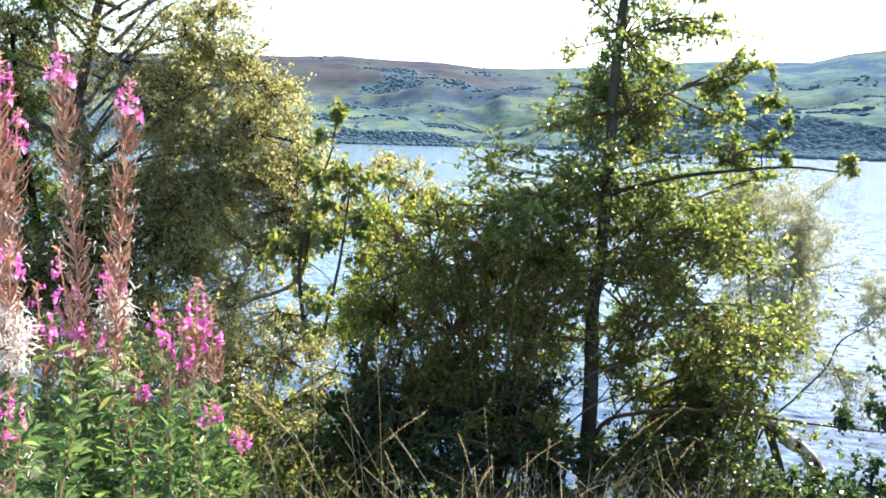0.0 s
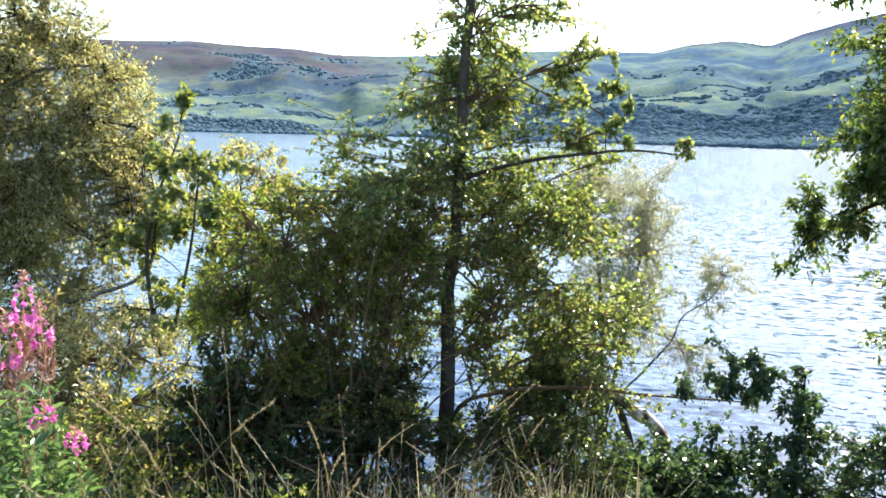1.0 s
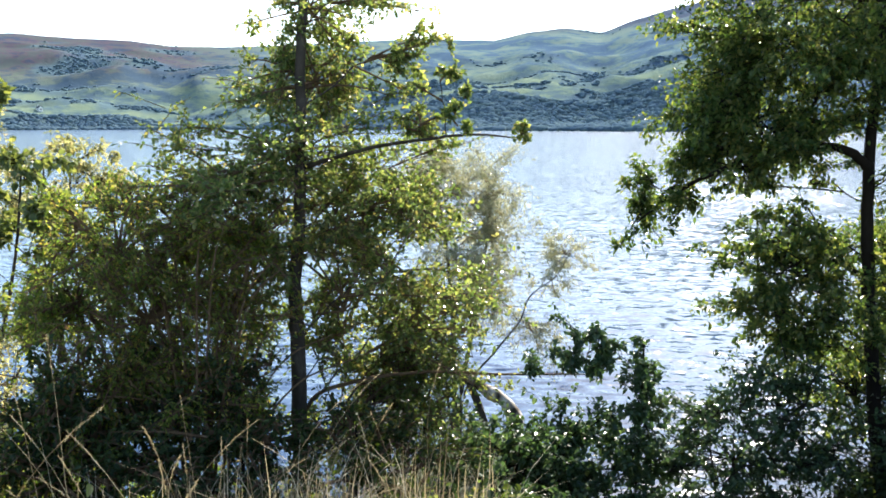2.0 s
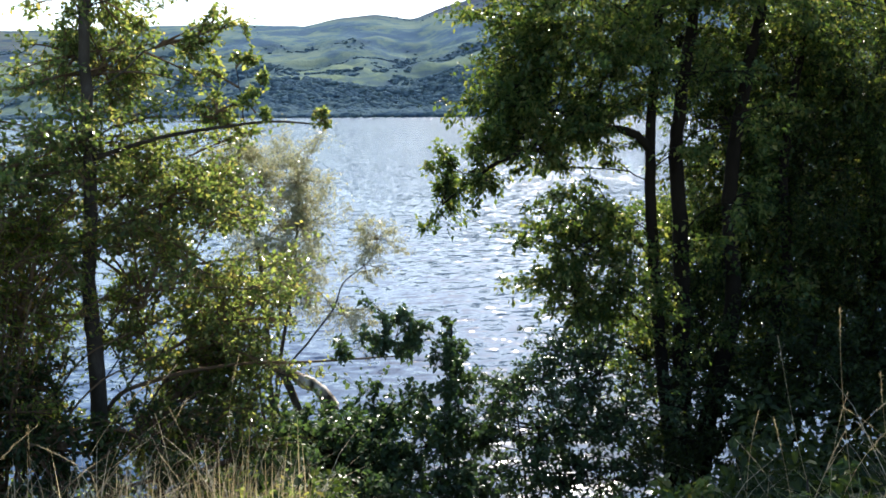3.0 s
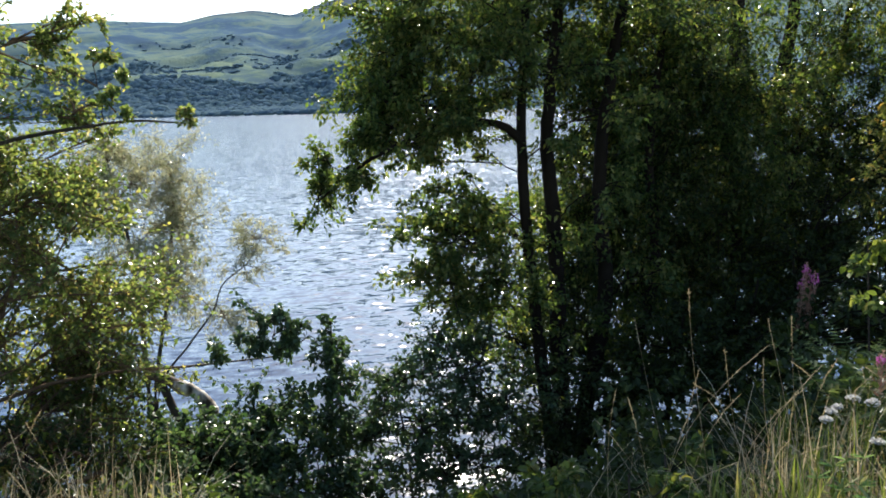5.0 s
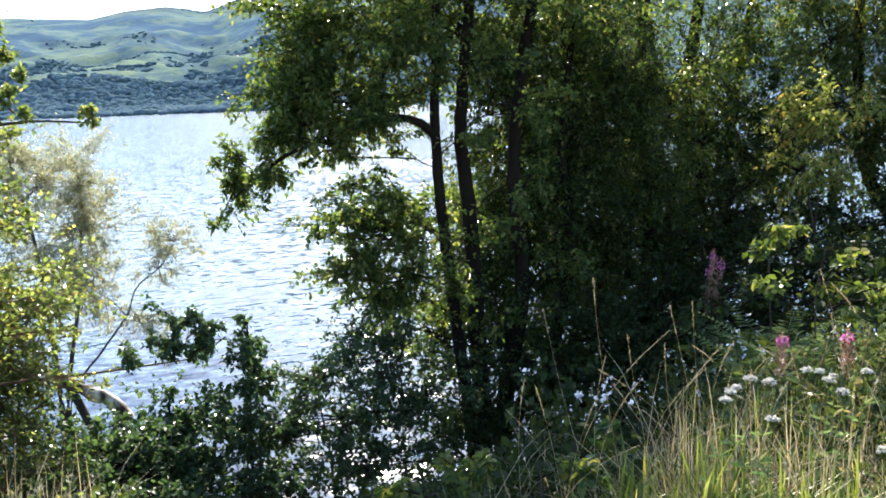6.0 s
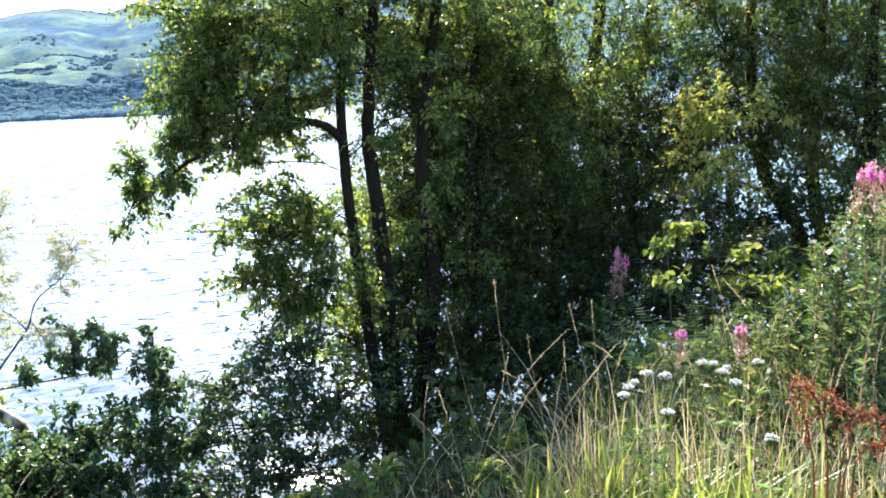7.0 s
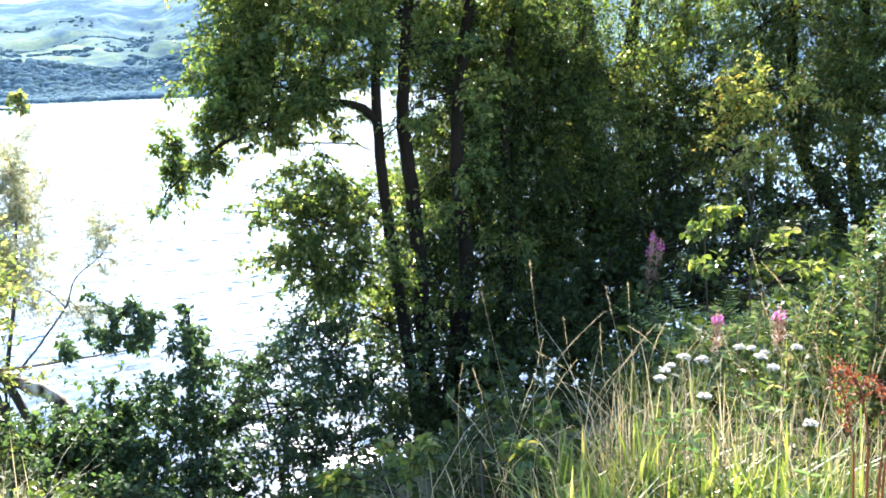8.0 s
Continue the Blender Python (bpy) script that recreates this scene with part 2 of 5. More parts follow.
def water_material():
    """Wind ripples as slopes of the surface: waves, ripples and wrinkles on them, and gusts that ruffle some stretches more."""
    m, nodes, links, bsdf = material("lake_water")
    bsdf.inputs["Base Color"].default_value = (0.004, 0.022, 0.058, 1)
    bsdf.inputs["Roughness"].default_value = 0.13
    bsdf.inputs["IOR"].default_value = 1.333
    waves = noise_node(nodes, links, 1.5, 2.0, 0.5, (0.5, 1.5, 1), -22)
    ripples = noise_node(nodes, links, 4.6, 2.0, 0.5, (0.7, 1.3, 1), -25)
    wrinkles = noise_node(nodes, links, 21.0, 1.0, 0.5, (0.8, 1.2, 1), 12)
    swell = noise_node(nodes, links, 0.02, 3.0, 0.6, (0.35, 1.5, 1), -20)

    def scaled(value, start, end, low, high):
        n = nodes.new("ShaderNodeMapRange")
        n.interpolation_type = "SMOOTHSTEP"
        n.inputs["From Min"].default_value, n.inputs["From Max"].default_value = start, end
        n.inputs["To Min"].default_value, n.inputs["To Max"].default_value = low, high
        links.new(value, n.inputs["Value"])
        return n.outputs[0]

    def vector(op, a, b, by=None):
        n = nodes.new("ShaderNodeVectorMath")
        n.operation = op
        links.new(a, n.inputs[0])
        if b is not None:
            if isinstance(b, tuple):
                n.inputs[1].default_value = b
            else:
                links.new(b, n.inputs[1])
        if by is not None:
            if isinstance(by, float):
                n.inputs["Scale"].default_value = by
            else:
                links.new(by, n.inputs["Scale"])
        return n.outputs["Value"] if op in ("LENGTH", "DOT_PRODUCT") else n.outputs[0]

    def tilt(one, by):
        return vector("SCALE", vector("SUBTRACT", one.outputs["Color"], (0.5, 0.5, 0.5)), None, by)

    slope = vector("ADD", vector("ADD", tilt(waves, 0.32), tilt(ripples, 0.7)), tilt(wrinkles, 0.24))
    # a lane of stronger wind lies off the far shore
    geo = nodes.new("ShaderNodeNewGeometry")
    away = vector("LENGTH", geo.outputs["Position"], None)
    lane = nodes.new("ShaderNodeMath")
    lane.operation = "MULTIPLY_ADD"
    links.new(scaled(away, 330.0, 440.0, 0.0, 1.0), lane.inputs[0])
    lane.inputs[1].default_value = 0.35
    links.new(scaled(swell.outputs["Fac"], 0.35, 0.65, 0.75, 1.15), lane.inputs[2])
    # crests lie across the wind, so the surface tips along it more than sideways
    level = vector("MULTIPLY", vector("SCALE", slope, None, lane.outputs[0]), (0.56, 1.0, 0.0))
    steep = vector("DOT_PRODUCT", level, level)
    sharp = nodes.new("ShaderNodeMath")
    sharp.operation = "MULTIPLY_ADD"
    links.new(steep, sharp.inputs[0])
    sharp.inputs[1].default_value, sharp.inputs[2].default_value = 22.0, 0.7
    level = vector("SCALE", level, None, sharp.outputs[0])
    turn = nodes.new("ShaderNodeVectorRotate")
    turn.rotation_type = "Z_AXIS"
    turn.inputs["Angle"].default_value = radians(-34)
    links.new(level, turn.inputs["Vector"])
    links.new(vector("NORMALIZE", vector("ADD", turn.outputs[0], (0.0, 0.0, 1.0)), None), bsdf.inputs["Normal"])
    return m


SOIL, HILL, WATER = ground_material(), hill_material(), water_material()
# crowns pale and blue: haze over the lake is in their base colour
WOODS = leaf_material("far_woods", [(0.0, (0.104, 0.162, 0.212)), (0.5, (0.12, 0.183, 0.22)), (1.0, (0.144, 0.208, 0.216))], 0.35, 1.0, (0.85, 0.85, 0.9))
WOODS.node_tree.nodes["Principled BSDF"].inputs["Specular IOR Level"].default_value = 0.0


# ---- mesh builders ----
rng = np.random.default_rng(7)


def mesh_from(name, verts, quads, mats, slots=None, smooth=False):
    """A mesh from arrays: verts (n, 3), quads (m, 4) or triangles (m, 3)."""
    verts, quads = np.asarray(verts, np.float32), np.asarray(quads, np.int32)
    me = bpy.data.meshes.new(name)
    n, k = quads.shape
    me.vertices.add(len(verts))
    me.vertices.foreach_set("co", verts.ravel())
    me.loops.add(n * k)
    me.loops.foreach_set("vertex_index", quads.ravel())
    me.polygons.add(n)
    me.polygons.foreach_set("loop_start", np.arange(0, n * k, k, dtype=np.int32))
    for mat in mats:
        me.materials.append(mat)
    if slots is not None:
        me.polygons.foreach_set("material_index", np.asarray(slots, np.int32))
    me.polygons.foreach_set("use_smooth", np.full(n, smooth))
    me.update(calc_edges=True)
    return me


def thing(name, at, label, category, group="", kind=""):
    ob = new(name)
    ob.location = at
    ob.empty_display_size = 0.2
    return tagged(ob, label, category, group, kind)


def attach(name, me, parent, label=""):
    """A mesh in world places becomes a part of a thing that stands at parent.location."""
    if not len(me.vertices):
        return None
    at = parent.location if parent.parent is None else parent.parent.location
    co = np.empty(len(me.vertices) * 3, np.float32)
    me.vertices.foreach_get("co", co)
    me.vertices.foreach_set("co", (co.reshape(-1, 3) - np.array(at, np.float32)).ravel())
    me.update()
    ob = new(name, me)
    ob.parent = parent
    return tagged(ob, label)


def unit(v):
    return v / np.maximum(np.linalg.norm(v, axis=-1, keepdims=True), 1e-9)


def tubes(paths, radii, sides=6):
    """Tapered round rods along paths (n, k, 3) with radii (n, k): verts and quads."""
    paths, radii = np.asarray(paths, float), np.asarray(radii, float)
    n, k, _ = paths.shape
    along = unit(np.gradient(paths, axis=1))
    ref = np.where(np.abs(along[..., 2:3]) > 0.9, np.array([1.0, 0, 0]), np.array([0, 0, 1.0]))
    a = unit(np.cross(along, ref))
    b = np.cross(along, a)
    ang = np.linspace(0, 2 * math.pi, sides, endpoint=False)
    ring = a[:, :, None] * np.cos(ang)[:, None] + b[:, :, None] * np.sin(ang)[:, None]
    verts = paths[:, :, None] + ring * radii[:, :, None, None]
    idx = np.arange(n * k * sides).reshape(n, k, sides)
    nxt = np.roll(idx, -1, axis=2)
    quads = np.stack([idx[:, :-1], nxt[:, :-1], nxt[:, 1:], idx[:, 1:]], -1).reshape(-1, 4)
    return verts.reshape(-1, 3), quads


def bend(points, k):
    """A smooth line of k places through a few points."""
    p = np.asarray(points, float)
    u = np.linspace(0, len(p) - 1, k)
    i = np.clip(u.astype(int), 0, len(p) - 2)
    f = (u - i)[:, None]
    ext = np.vstack([2 * p[0] - p[1], p, 2 * p[-1] - p[-2]])
    p0, p1, p2, p3 = ext[i], ext[i + 1], ext[i + 2], ext[i + 3]
    return 0.5 * (2 * p1 + (p2 - p0) * f + (2 * p0 - 5 * p1 + 4 * p2 - p3) * f**2 + (3 * p1 - p0 - 3 * p2 + p3) * f**3)


def leaves(at, way, size, slim=0.55, fold=0.25, droop=0.2, plain=False):
    """Ovate leaves folded along the midrib, two quads each, at places (n, 3) pointing along way (n, 3)."""
    n = len(at)
    way = unit(way)
    up = unit(np.array([0, 0, 1.0]) + rng.normal(0, 0.55, (n, 3)))
    side = unit(np.cross(way, up))
    nor = np.cross(side, way)
    ln = np.broadcast_to(size, (n,))[:, None] * rng.uniform(0.7, 1.25, (n, 1))
    w = ln * slim * 0.5
    base, tip = at, at + way * ln - np.array([0, 0, 1.0]) * ln * droop
    l1 = at + way * ln * 0.3 + side * w * 0.95 + nor * w * fold
    l2 = at + way * ln * 0.7 + side * w * 0.75 + nor * w * fold - np.array([0, 0, 1.0]) * ln * droop * 0.5
    r1 = at + way * ln * 0.3 - side * w * 0.95 + nor * w * fold
    r2 = at + way * ln * 0.7 - side * w * 0.75 + nor * w * fold - np.array([0, 0, 1.0]) * ln * droop * 0.5
    if plain:
        mid = 0.5 * (l1 + l2), 0.5 * (r1 + r2)
        return np.stack([base, mid[0], tip, mid[1]], 1).reshape(-1, 3), np.arange(n)[:, None] * 4 + np.arange(4)[None]
    verts = np.stack([base, l1, l2, tip, r2, r1], 1).reshape(-1, 3)
    i = np.arange(n)[:, None] * 6
    quads = np.concatenate([i + [0, 1, 2, 3], i + [0, 3, 4, 5]], 0)
    return verts, quads


def merge(pieces):
    verts, quads, off = [], [], 0
    for v, q in pieces:
        verts.append(v)
        quads.append(np.asarray(q) + off)
        off += len(v)
    return np.concatenate(verts), np.concatenate(quads)


def ground_height(x, y):
    """The verge is level, then the bank falls to the lake; far across it the hills rise."""
    x, y = np.asarray(x, float), np.asarray(y, float)
    r = np.hypot(x, y)
    s = 0.34 * x + 0.94 * y + 0.25 * np.sin(x * 0.9 + 1.0) + 0.15 * np.sin(x * 2.3 - y)
    s = s - 2.0 * np.exp(-((x - 3.4) ** 2 + (y - 9.0) ** 2) / 3.0) - 1.2 * np.exp(-((x + 4.5) ** 2 + (y - 10.0) ** 2) / 8.0)
    s = s + 1.7 * np.exp(-((x - 4.1) ** 2 + (y - 5.6) ** 2) / 4.5)
    h = np.interp(s, [-60, 0, 2.4, 3.4, 5.5, 6.5, 8.2, 14, 60, 400], [0.4, 0.0, 0.0, -0.15, -0.95, -1.45, -2.25, -4.0, -9.0, -14.0])
    h = h + 0.05 * np.sin(x * 1.7 + 0.4 * y) * np.sin(y * 1.3) + np.where(s < 0, 0.004 * np.maximum(r - 40, 0), 0)
    az = np.degrees(np.arctan2(x, y))
    shore = np.interp(az, [-80, 4, 13, 20, 32, 60, 110], [1100, 1050, 800, 640, 520, 560, 600])
    top = np.interp(az, SKYLINE_AZ, SKYLINE_EL)
    u = (r - shore) / (2300.0 - shore)
    rise = np.tan(np.radians(top)) * r
    shape = np.interp(u, [0, 0.03, 0.12, 0.3, 0.5, 0.72, 1.0, 1.6], [0, 0.02, 0.16, 0.34, 0.55, 0.8, 1.0, 0.9])
    far = -2.2 + (rise + 2.2) * shape
    return np.where((u > -0.02) & (s > 9), np.maximum(h, np.where(u > 0, far, -2.2 + u * 150)), h), u, s


SKYLINE_AZ = [-90, -40, -20, -9.2, -6.8, -4, -0.3, 2, 5, 8, 15, 18, 21.5, 23.6, 25.9, 28.2, 30, 31.7, 34, 38, 45, 60, 80, 110]
SKYLINE_EL = [3, 4, 4.8, 5.1, 5.22, 5.1, 5.0, 4.74, 4.75, 4.9, 5.3, 5.34, 5.24, 5.7, 5.95, 5.65, 6.3, 6.8, 7.3, 7.6, 7.0, 6.4, 5.0, 3.0]


def hill_relief(x, y, u):
    """Spurs, gullies and knolls on the far slopes."""
    out = np.zeros(len(x))
    for i in range(len(x)):
        if u[i] > 0:
            p = Vector((x[i] / 330.0, y[i] / 330.0, 0.3))
            f = noise.fractal(p, 1.0, 2.1, 4)
            g = abs(noise.noise(p * 2.3 + Vector((5, 1, 0))))
            out[i] = (f * 38.0 - g * 30.0 + 7) * min(1, u[i] * 6) * max(0.0, 1 - max(0, u[i] - 0.55) / 0.45) + (noise.noise(p * 9) * 1.2 if u[i] > 0.04 else 0)
    return out


def wooded(x, y, u):
    """How thickly trees stand on the far slopes: along the water, in the gullies and in scattered woods."""
    band = float(np.interp(math.degrees(math.atan2(x, y)), [-20, 6, 14, 20, 34], [0.07, 0.06, 0.09, 0.17, 0.19]))
    d = noise.fractal(Vector((x / 190.0, y / 120.0, 2.0)), 0.8, 2.0, 5)
    low = 0.75 if u < band + 0.05 * d else 0.0
    return max(low, d + (0.13 if x < 120 else 0.03) - 0.5 * max(0.0, u - 0.3))


def build_ground():
    az = np.radians(np.concatenate([np.arange(-62, 98, 0.36), np.arange(98, 298, 4.0)]))
    rad = np.concatenate([[0.05], np.geomspace(0.4, 30, 90), np.geomspace(33, 480, 24), np.linspace(500, 2350, 112), np.geomspace(2450, 4600, 8)])
    aa, rr = np.meshgrid(az, rad, indexing="ij")
    x, y = (rr * np.sin(aa)).ravel(), (rr * np.cos(aa)).ravel()
    h, u, s = ground_height(x, y)
    u = np.where(s > 9, u, -1)
    z = h + hill_relief(x, y, u)
    z = np.where((u > 0), np.maximum(z, -2.0), z)
    n, k = len(az), len(rad)
    idx = np.arange(n * k).reshape(n, k)
    nx = np.roll(idx, -1, axis=0)
    quads = np.stack([idx[:, :-1], idx[:, 1:], nx[:, 1:], nx[:, :-1]], -1).reshape(-1, 4)
    slots = (u[quads].max(1) > -0.05).astype(int)
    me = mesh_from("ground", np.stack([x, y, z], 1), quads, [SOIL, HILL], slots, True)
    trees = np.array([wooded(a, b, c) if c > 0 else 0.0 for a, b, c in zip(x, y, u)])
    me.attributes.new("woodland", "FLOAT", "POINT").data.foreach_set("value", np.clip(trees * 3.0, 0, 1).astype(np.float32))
    tagged(new("ground", me), "grassy bank of brown soil falling to a lake, green and brown hills across it", "ground", kind="structure")
    return x.reshape(n, k), y.reshape(n, k), z.reshape(n, k), u.reshape(n, k)


GX, GY, GZ, GU = build_ground()
water_me = mesh_from("water", [(-4200, -40, -2.2), (4200, -40, -2.2), (4200, 4200, -2.2), (-4200, 4200, -2.2)], [(0, 1, 2, 3)], [WATER])
tagged(new("water", water_me), "blue wind-rippled lake water glittering in the sun", "water", kind="structure")


def build_far_woods():
    """Woodland on the far slopes: uneven clumped crowns, dense along the water and in the gullies."""
    want, spots = 13000, []
    n, k = GX.shape
    while len(spots) < want:
        i = rng.integers(128, 275) if rng.random() < 0.9 else rng.integers(0, n - 60)
        j = rng.integers(115, k - 12)
        f, g = rng.random(2)
        x, y, z, u = [(1 - f) * ((1 - g) * grid[i, j] + g * grid[i, j + 1]) + f * ((1 - g) * grid[i + 1, j] + g * grid[i + 1, j + 1]) for grid in (GX, GY, GZ, GU)]
        if u > 0.003 and rng.random() < (wooded(x, y, u) - 0.2) * 2.0:
            spots.append((x, y, z))
    spots = np.array(spots)
    bm = bmesh.new()
    bmesh.ops.create_icosphere(bm, subdivisions=1, radius=1.0)
    ball = np.array([v.co[:] for v in bm.verts])
    tris = np.array([[v.index for v in f.verts] for f in bm.faces])
    bm.free()
    size = rng.uniform(2.0, 4.6, (want, 1, 1)) * rng.uniform(0.8, 1.25, (want, 1, 3)) * np.array([1.0, 1.0, 0.5])
    lumps = 1 + 0.13 * rng.normal(0, 1, (want, len(ball), 1))
    verts = spots[:, None] + ball[None] * size * lumps + np.array([0, 0, 1.0]) * size[..., 2:] * 0.35
    faces = (np.arange(want)[:, None, None] * len(ball) + tris[None]).reshape(-1, 3)
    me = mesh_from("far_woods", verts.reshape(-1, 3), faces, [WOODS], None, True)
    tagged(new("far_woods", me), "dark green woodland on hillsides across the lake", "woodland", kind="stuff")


build_far_woods()


def woody(name, at, label, category, stems, lobes, leaf, bark, size, slim=0.55, dense=1.0, group="", plain=False, twig=0.004, hang=0.1, sprays=None):
    """A tree or shrub: tapered stems, a limb into each mass of its crown, twigs, and leaves along the twigs.
    stems: lists of (points, base radius, top radius); lobes: x, y, z, half width, half height, cover."""
    ob = thing(name, at, label, category, group)
    lines = []
    for pts, r0, r1 in stems:
        k = 6 * len(pts)
        line = bend(pts, k)
        line += rng.normal(0, r0 * 0.05, line.shape)
        rad = np.linspace(1, 0, k) ** 0.8 * (r0 - r1) + r1
        rad[0] *= 1.35
        rad[1] *= 1.12
        v, q = tubes(line[None], rad[None], 10)
        attach("trunk" if r0 > 0.03 else "stem", mesh_from("trunk", v, q, [bark], None, True), ob)
        lines.append((line, rad))
    every = np.concatenate([l for l, _ in lines])
    radii = np.concatenate([r for _, r in lines])
    twigs, widths, blades, boughlets = [], [], [], []
    for lx, ly, lz, rw, rh, cover in lobes:
        c = np.array([lx, ly, lz])
        gap = every - c
        cost = np.hypot(gap[:, 0], gap[:, 1]) + np.abs(gap[:, 2] + 0.45 * np.hypot(gap[:, 0], gap[:, 1])) * 1.2
        j = int(np.argmin(cost))
        root = every[j]
        span = np.linalg.norm(c - root)
        limb = bend([root, root * 0.45 + c * 0.55 + np.array([0, 0, 0.12 * span]), c], 9)
        limb[1:-1] += rng.normal(0, 0.025 * span, (7, 3))
        if span > 0.25:
            r0 = min(radii[j] * 0.4, 0.003 + 0.0035 * span)
            v, q = tubes(limb[None], np.linspace(r0, 0.004, 9)[None], 6)
            attach("limb", mesh_from("limb", v, q, [bark], None, True), ob)
        area = math.pi * rw * rh
        count = max(4, int(cover * dense * area * 5.0 / (size * size * slim * 0.75 * 12)))
        nk = int(np.clip(count // 6, 2, 24))
        knots = np.clip(rng.normal(0, 0.6, (nk, 3)), -1.2, 1.2) * np.array([rw, rw, rh]) + c
        pick = rng.integers(0, nk, count)
        tips = knots[pick] + rng.normal(0, 0.26, (count, 3)) * np.array([rw, rw, rh])
        feet = limb[rng.integers(3, 9, nk)]
        arch = feet * 0.5 + knots * 0.5 + np.array([0, 0, 0.1 * rw]) + rng.normal(0, 0.05 * rw, (nk, 3))
        t = np.linspace(0, 1, 5)[None, :, None]
        boughs = (1 - t) ** 2 * feet[:, None] + 2 * t * (1 - t) * arch[:, None] + t**2 * knots[:, None]
        boughlets.append(boughs)
        starts = boughs[pick, rng.integers(2, 5, count)]
        starts = np.where(np.linalg.norm(starts - tips, axis=1, keepdims=True) > 0.3, tips + unit(starts - tips) * 0.3, starts)
        middle = (starts + tips) / 2 + rng.normal(0, 0.02, (count, 3)) + np.array([0, 0, 0.02 + hang * 0.1])
        t = np.array([0, 1.0] if plain else [0, 0.55, 1.0])[None, :, None]
        curve = (1 - t) ** 2 * starts[:, None] + 2 * t * (1 - t) * middle[:, None] + t**2 * tips[:, None]
        twigs.append(curve)
        widths.append(np.linspace(twig * 0.6, twig * 0.25, t.shape[1])[None].repeat(count, 0))
        per = 12
        v = rng.uniform(0.1, 1.04, (count, per))
        tt = v[..., None]
        spot = (1 - tt) ** 2 * starts[:, None] + 2 * tt * (1 - tt) * middle[:, None] + tt**2 * tips[:, None]
        heading = unit(tips - starts)[:, None] * 0.7 + rng.normal(0, 0.75, (count, per, 3)) - np.array([0, 0, hang * 2.5])
        spot = spot + rng.normal(0, size * 0.3, spot.shape)
        blades.append((spot.reshape(-1, 3), heading.reshape(-1, 3)))
    boughs = np.concatenate(boughlets)
    v, q = merge([tubes(np.concatenate(twigs), np.concatenate(widths), 3), tubes(boughs, np.linspace(twig * 1.5, twig * 0.6, 5)[None].repeat(len(boughs), 0), 4)])
    tagged(attach("twigwork", mesh_from("twigwork", v, q, [sprays or DARK_BARK]), ob), kind="stuff")
    spot, heading = np.concatenate([b[0] for b in blades]), np.concatenate([b[1] for b in blades])
    v, q = leaves(spot, heading, size, slim, 0.25, 0.05 + hang, plain)
    attach("crown", mesh_from("crown", v, q, [leaf]), ob)
    return ob


# ---- trees and shrubs ----
ALDER_CROWN = [
    (1.13, 5.94, 2.76, 0.26, 0.26, 0.90), (1.15, 5.94, 2.33, 0.36, 0.28, 0.70), (1.18, 5.88, 1.86, 0.43, 0.32, 1.00),
    (1.46, 5.51, 2.36, 0.25, 0.14, 0.60), (1.76, 5.63, 2.01, 0.17, 0.20, 1.10), (0.93, 5.83, 1.93, 0.26, 0.22, 0.70),
    (0.95, 5.82, 1.39, 0.61, 0.28, 1.00), (0.49, 5.38, 1.22, 0.41, 0.27, 1.00), (1.34, 5.85, 1.10, 0.45, 0.34, 0.90),
    (1.69, 5.55, 1.07, 0.40, 0.29, 0.90),
]
ALDER_SKIRT = [
    (1.65, 5.56, 0.64, 0.51, 0.36, 0.90), (1.80, 5.62, 0.27, 0.41, 0.26, 0.70), (1.31, 5.85, 0.20, 0.38, 0.34, 0.55),
    (1.38, 5.53, -0.27, 0.39, 0.25, 0.45), (1.56, 5.69, -0.20, 0.22, 0.22, 0.40), (1.85, 5.98, 0.03, 0.25, 0.25, 0.80),
    (1.62, 5.84, -0.22, 0.28, 0.23, 0.70), (0.77, 5.35, 0.86, 0.20, 0.24, 0.80), (1.22, 5.77, -0.39, 0.30, 0.26, 0.50),
]
ALDER_SPRIGS = [
    (1.65, 5.19, 1.59, 0.17, 0.11, 1.30), (1.83, 5.08, 1.61, 0.09, 0.07, 0.90), (1.93, 5.04, 1.54, 0.05, 0.05, 1.50),
    (2.22, 4.92, 1.54, 0.08, 0.05, 1.60), (1.90, 5.11, 1.75, 0.05, 0.05, 1.50), (1.79, 5.30, 1.92, 0.14, 0.09, 0.80),
    (1.55, 5.48, 2.42, 0.21, 0.14, 0.30),
]
ALDER_LOW = [
    (2.65, 4.93, 0.28, 0.13, 0.13, 1.30), (2.56, 4.97, 0.15, 0.12, 0.10, 1.20), (2.74, 4.88, 0.20, 0.10, 0.10, 1.20),
    (2.36, 5.11, 0.13, 0.09, 0.09, 1.10), (2.67, 4.92, 0.08, 0.09, 0.06, 0.90),
]
woody("young_alder_tree", (1.0, 5.3, -1.0), "slender young alder tree with glossy green leaves on the bank", "tree",
      [([(0.92, 5.37, -0.73), (0.93, 5.42, -0.28), (0.93, 5.42, 0.26), (0.93, 5.47, 0.57), (0.97, 5.52, 0.95), (1.00, 5.56, 1.47), (1.02, 5.61, 1.99), (1.06, 5.65, 2.50), (1.09, 5.70, 2.81)], 0.052, 0.02),
       ([(1.03, 5.52, 1.33), (1.37, 5.33, 1.44), (1.66, 5.19, 1.49), (1.92, 5.05, 1.52), (2.19, 4.94, 1.50)], 0.014, 0.004)],
      ALDER_CROWN + ALDER_SKIRT + ALDER_SPRIGS, SALLOW, GREY_BARK, 0.033, 0.62, hang=0.03, twig=0.005, sprays=BROWN_TWIG)

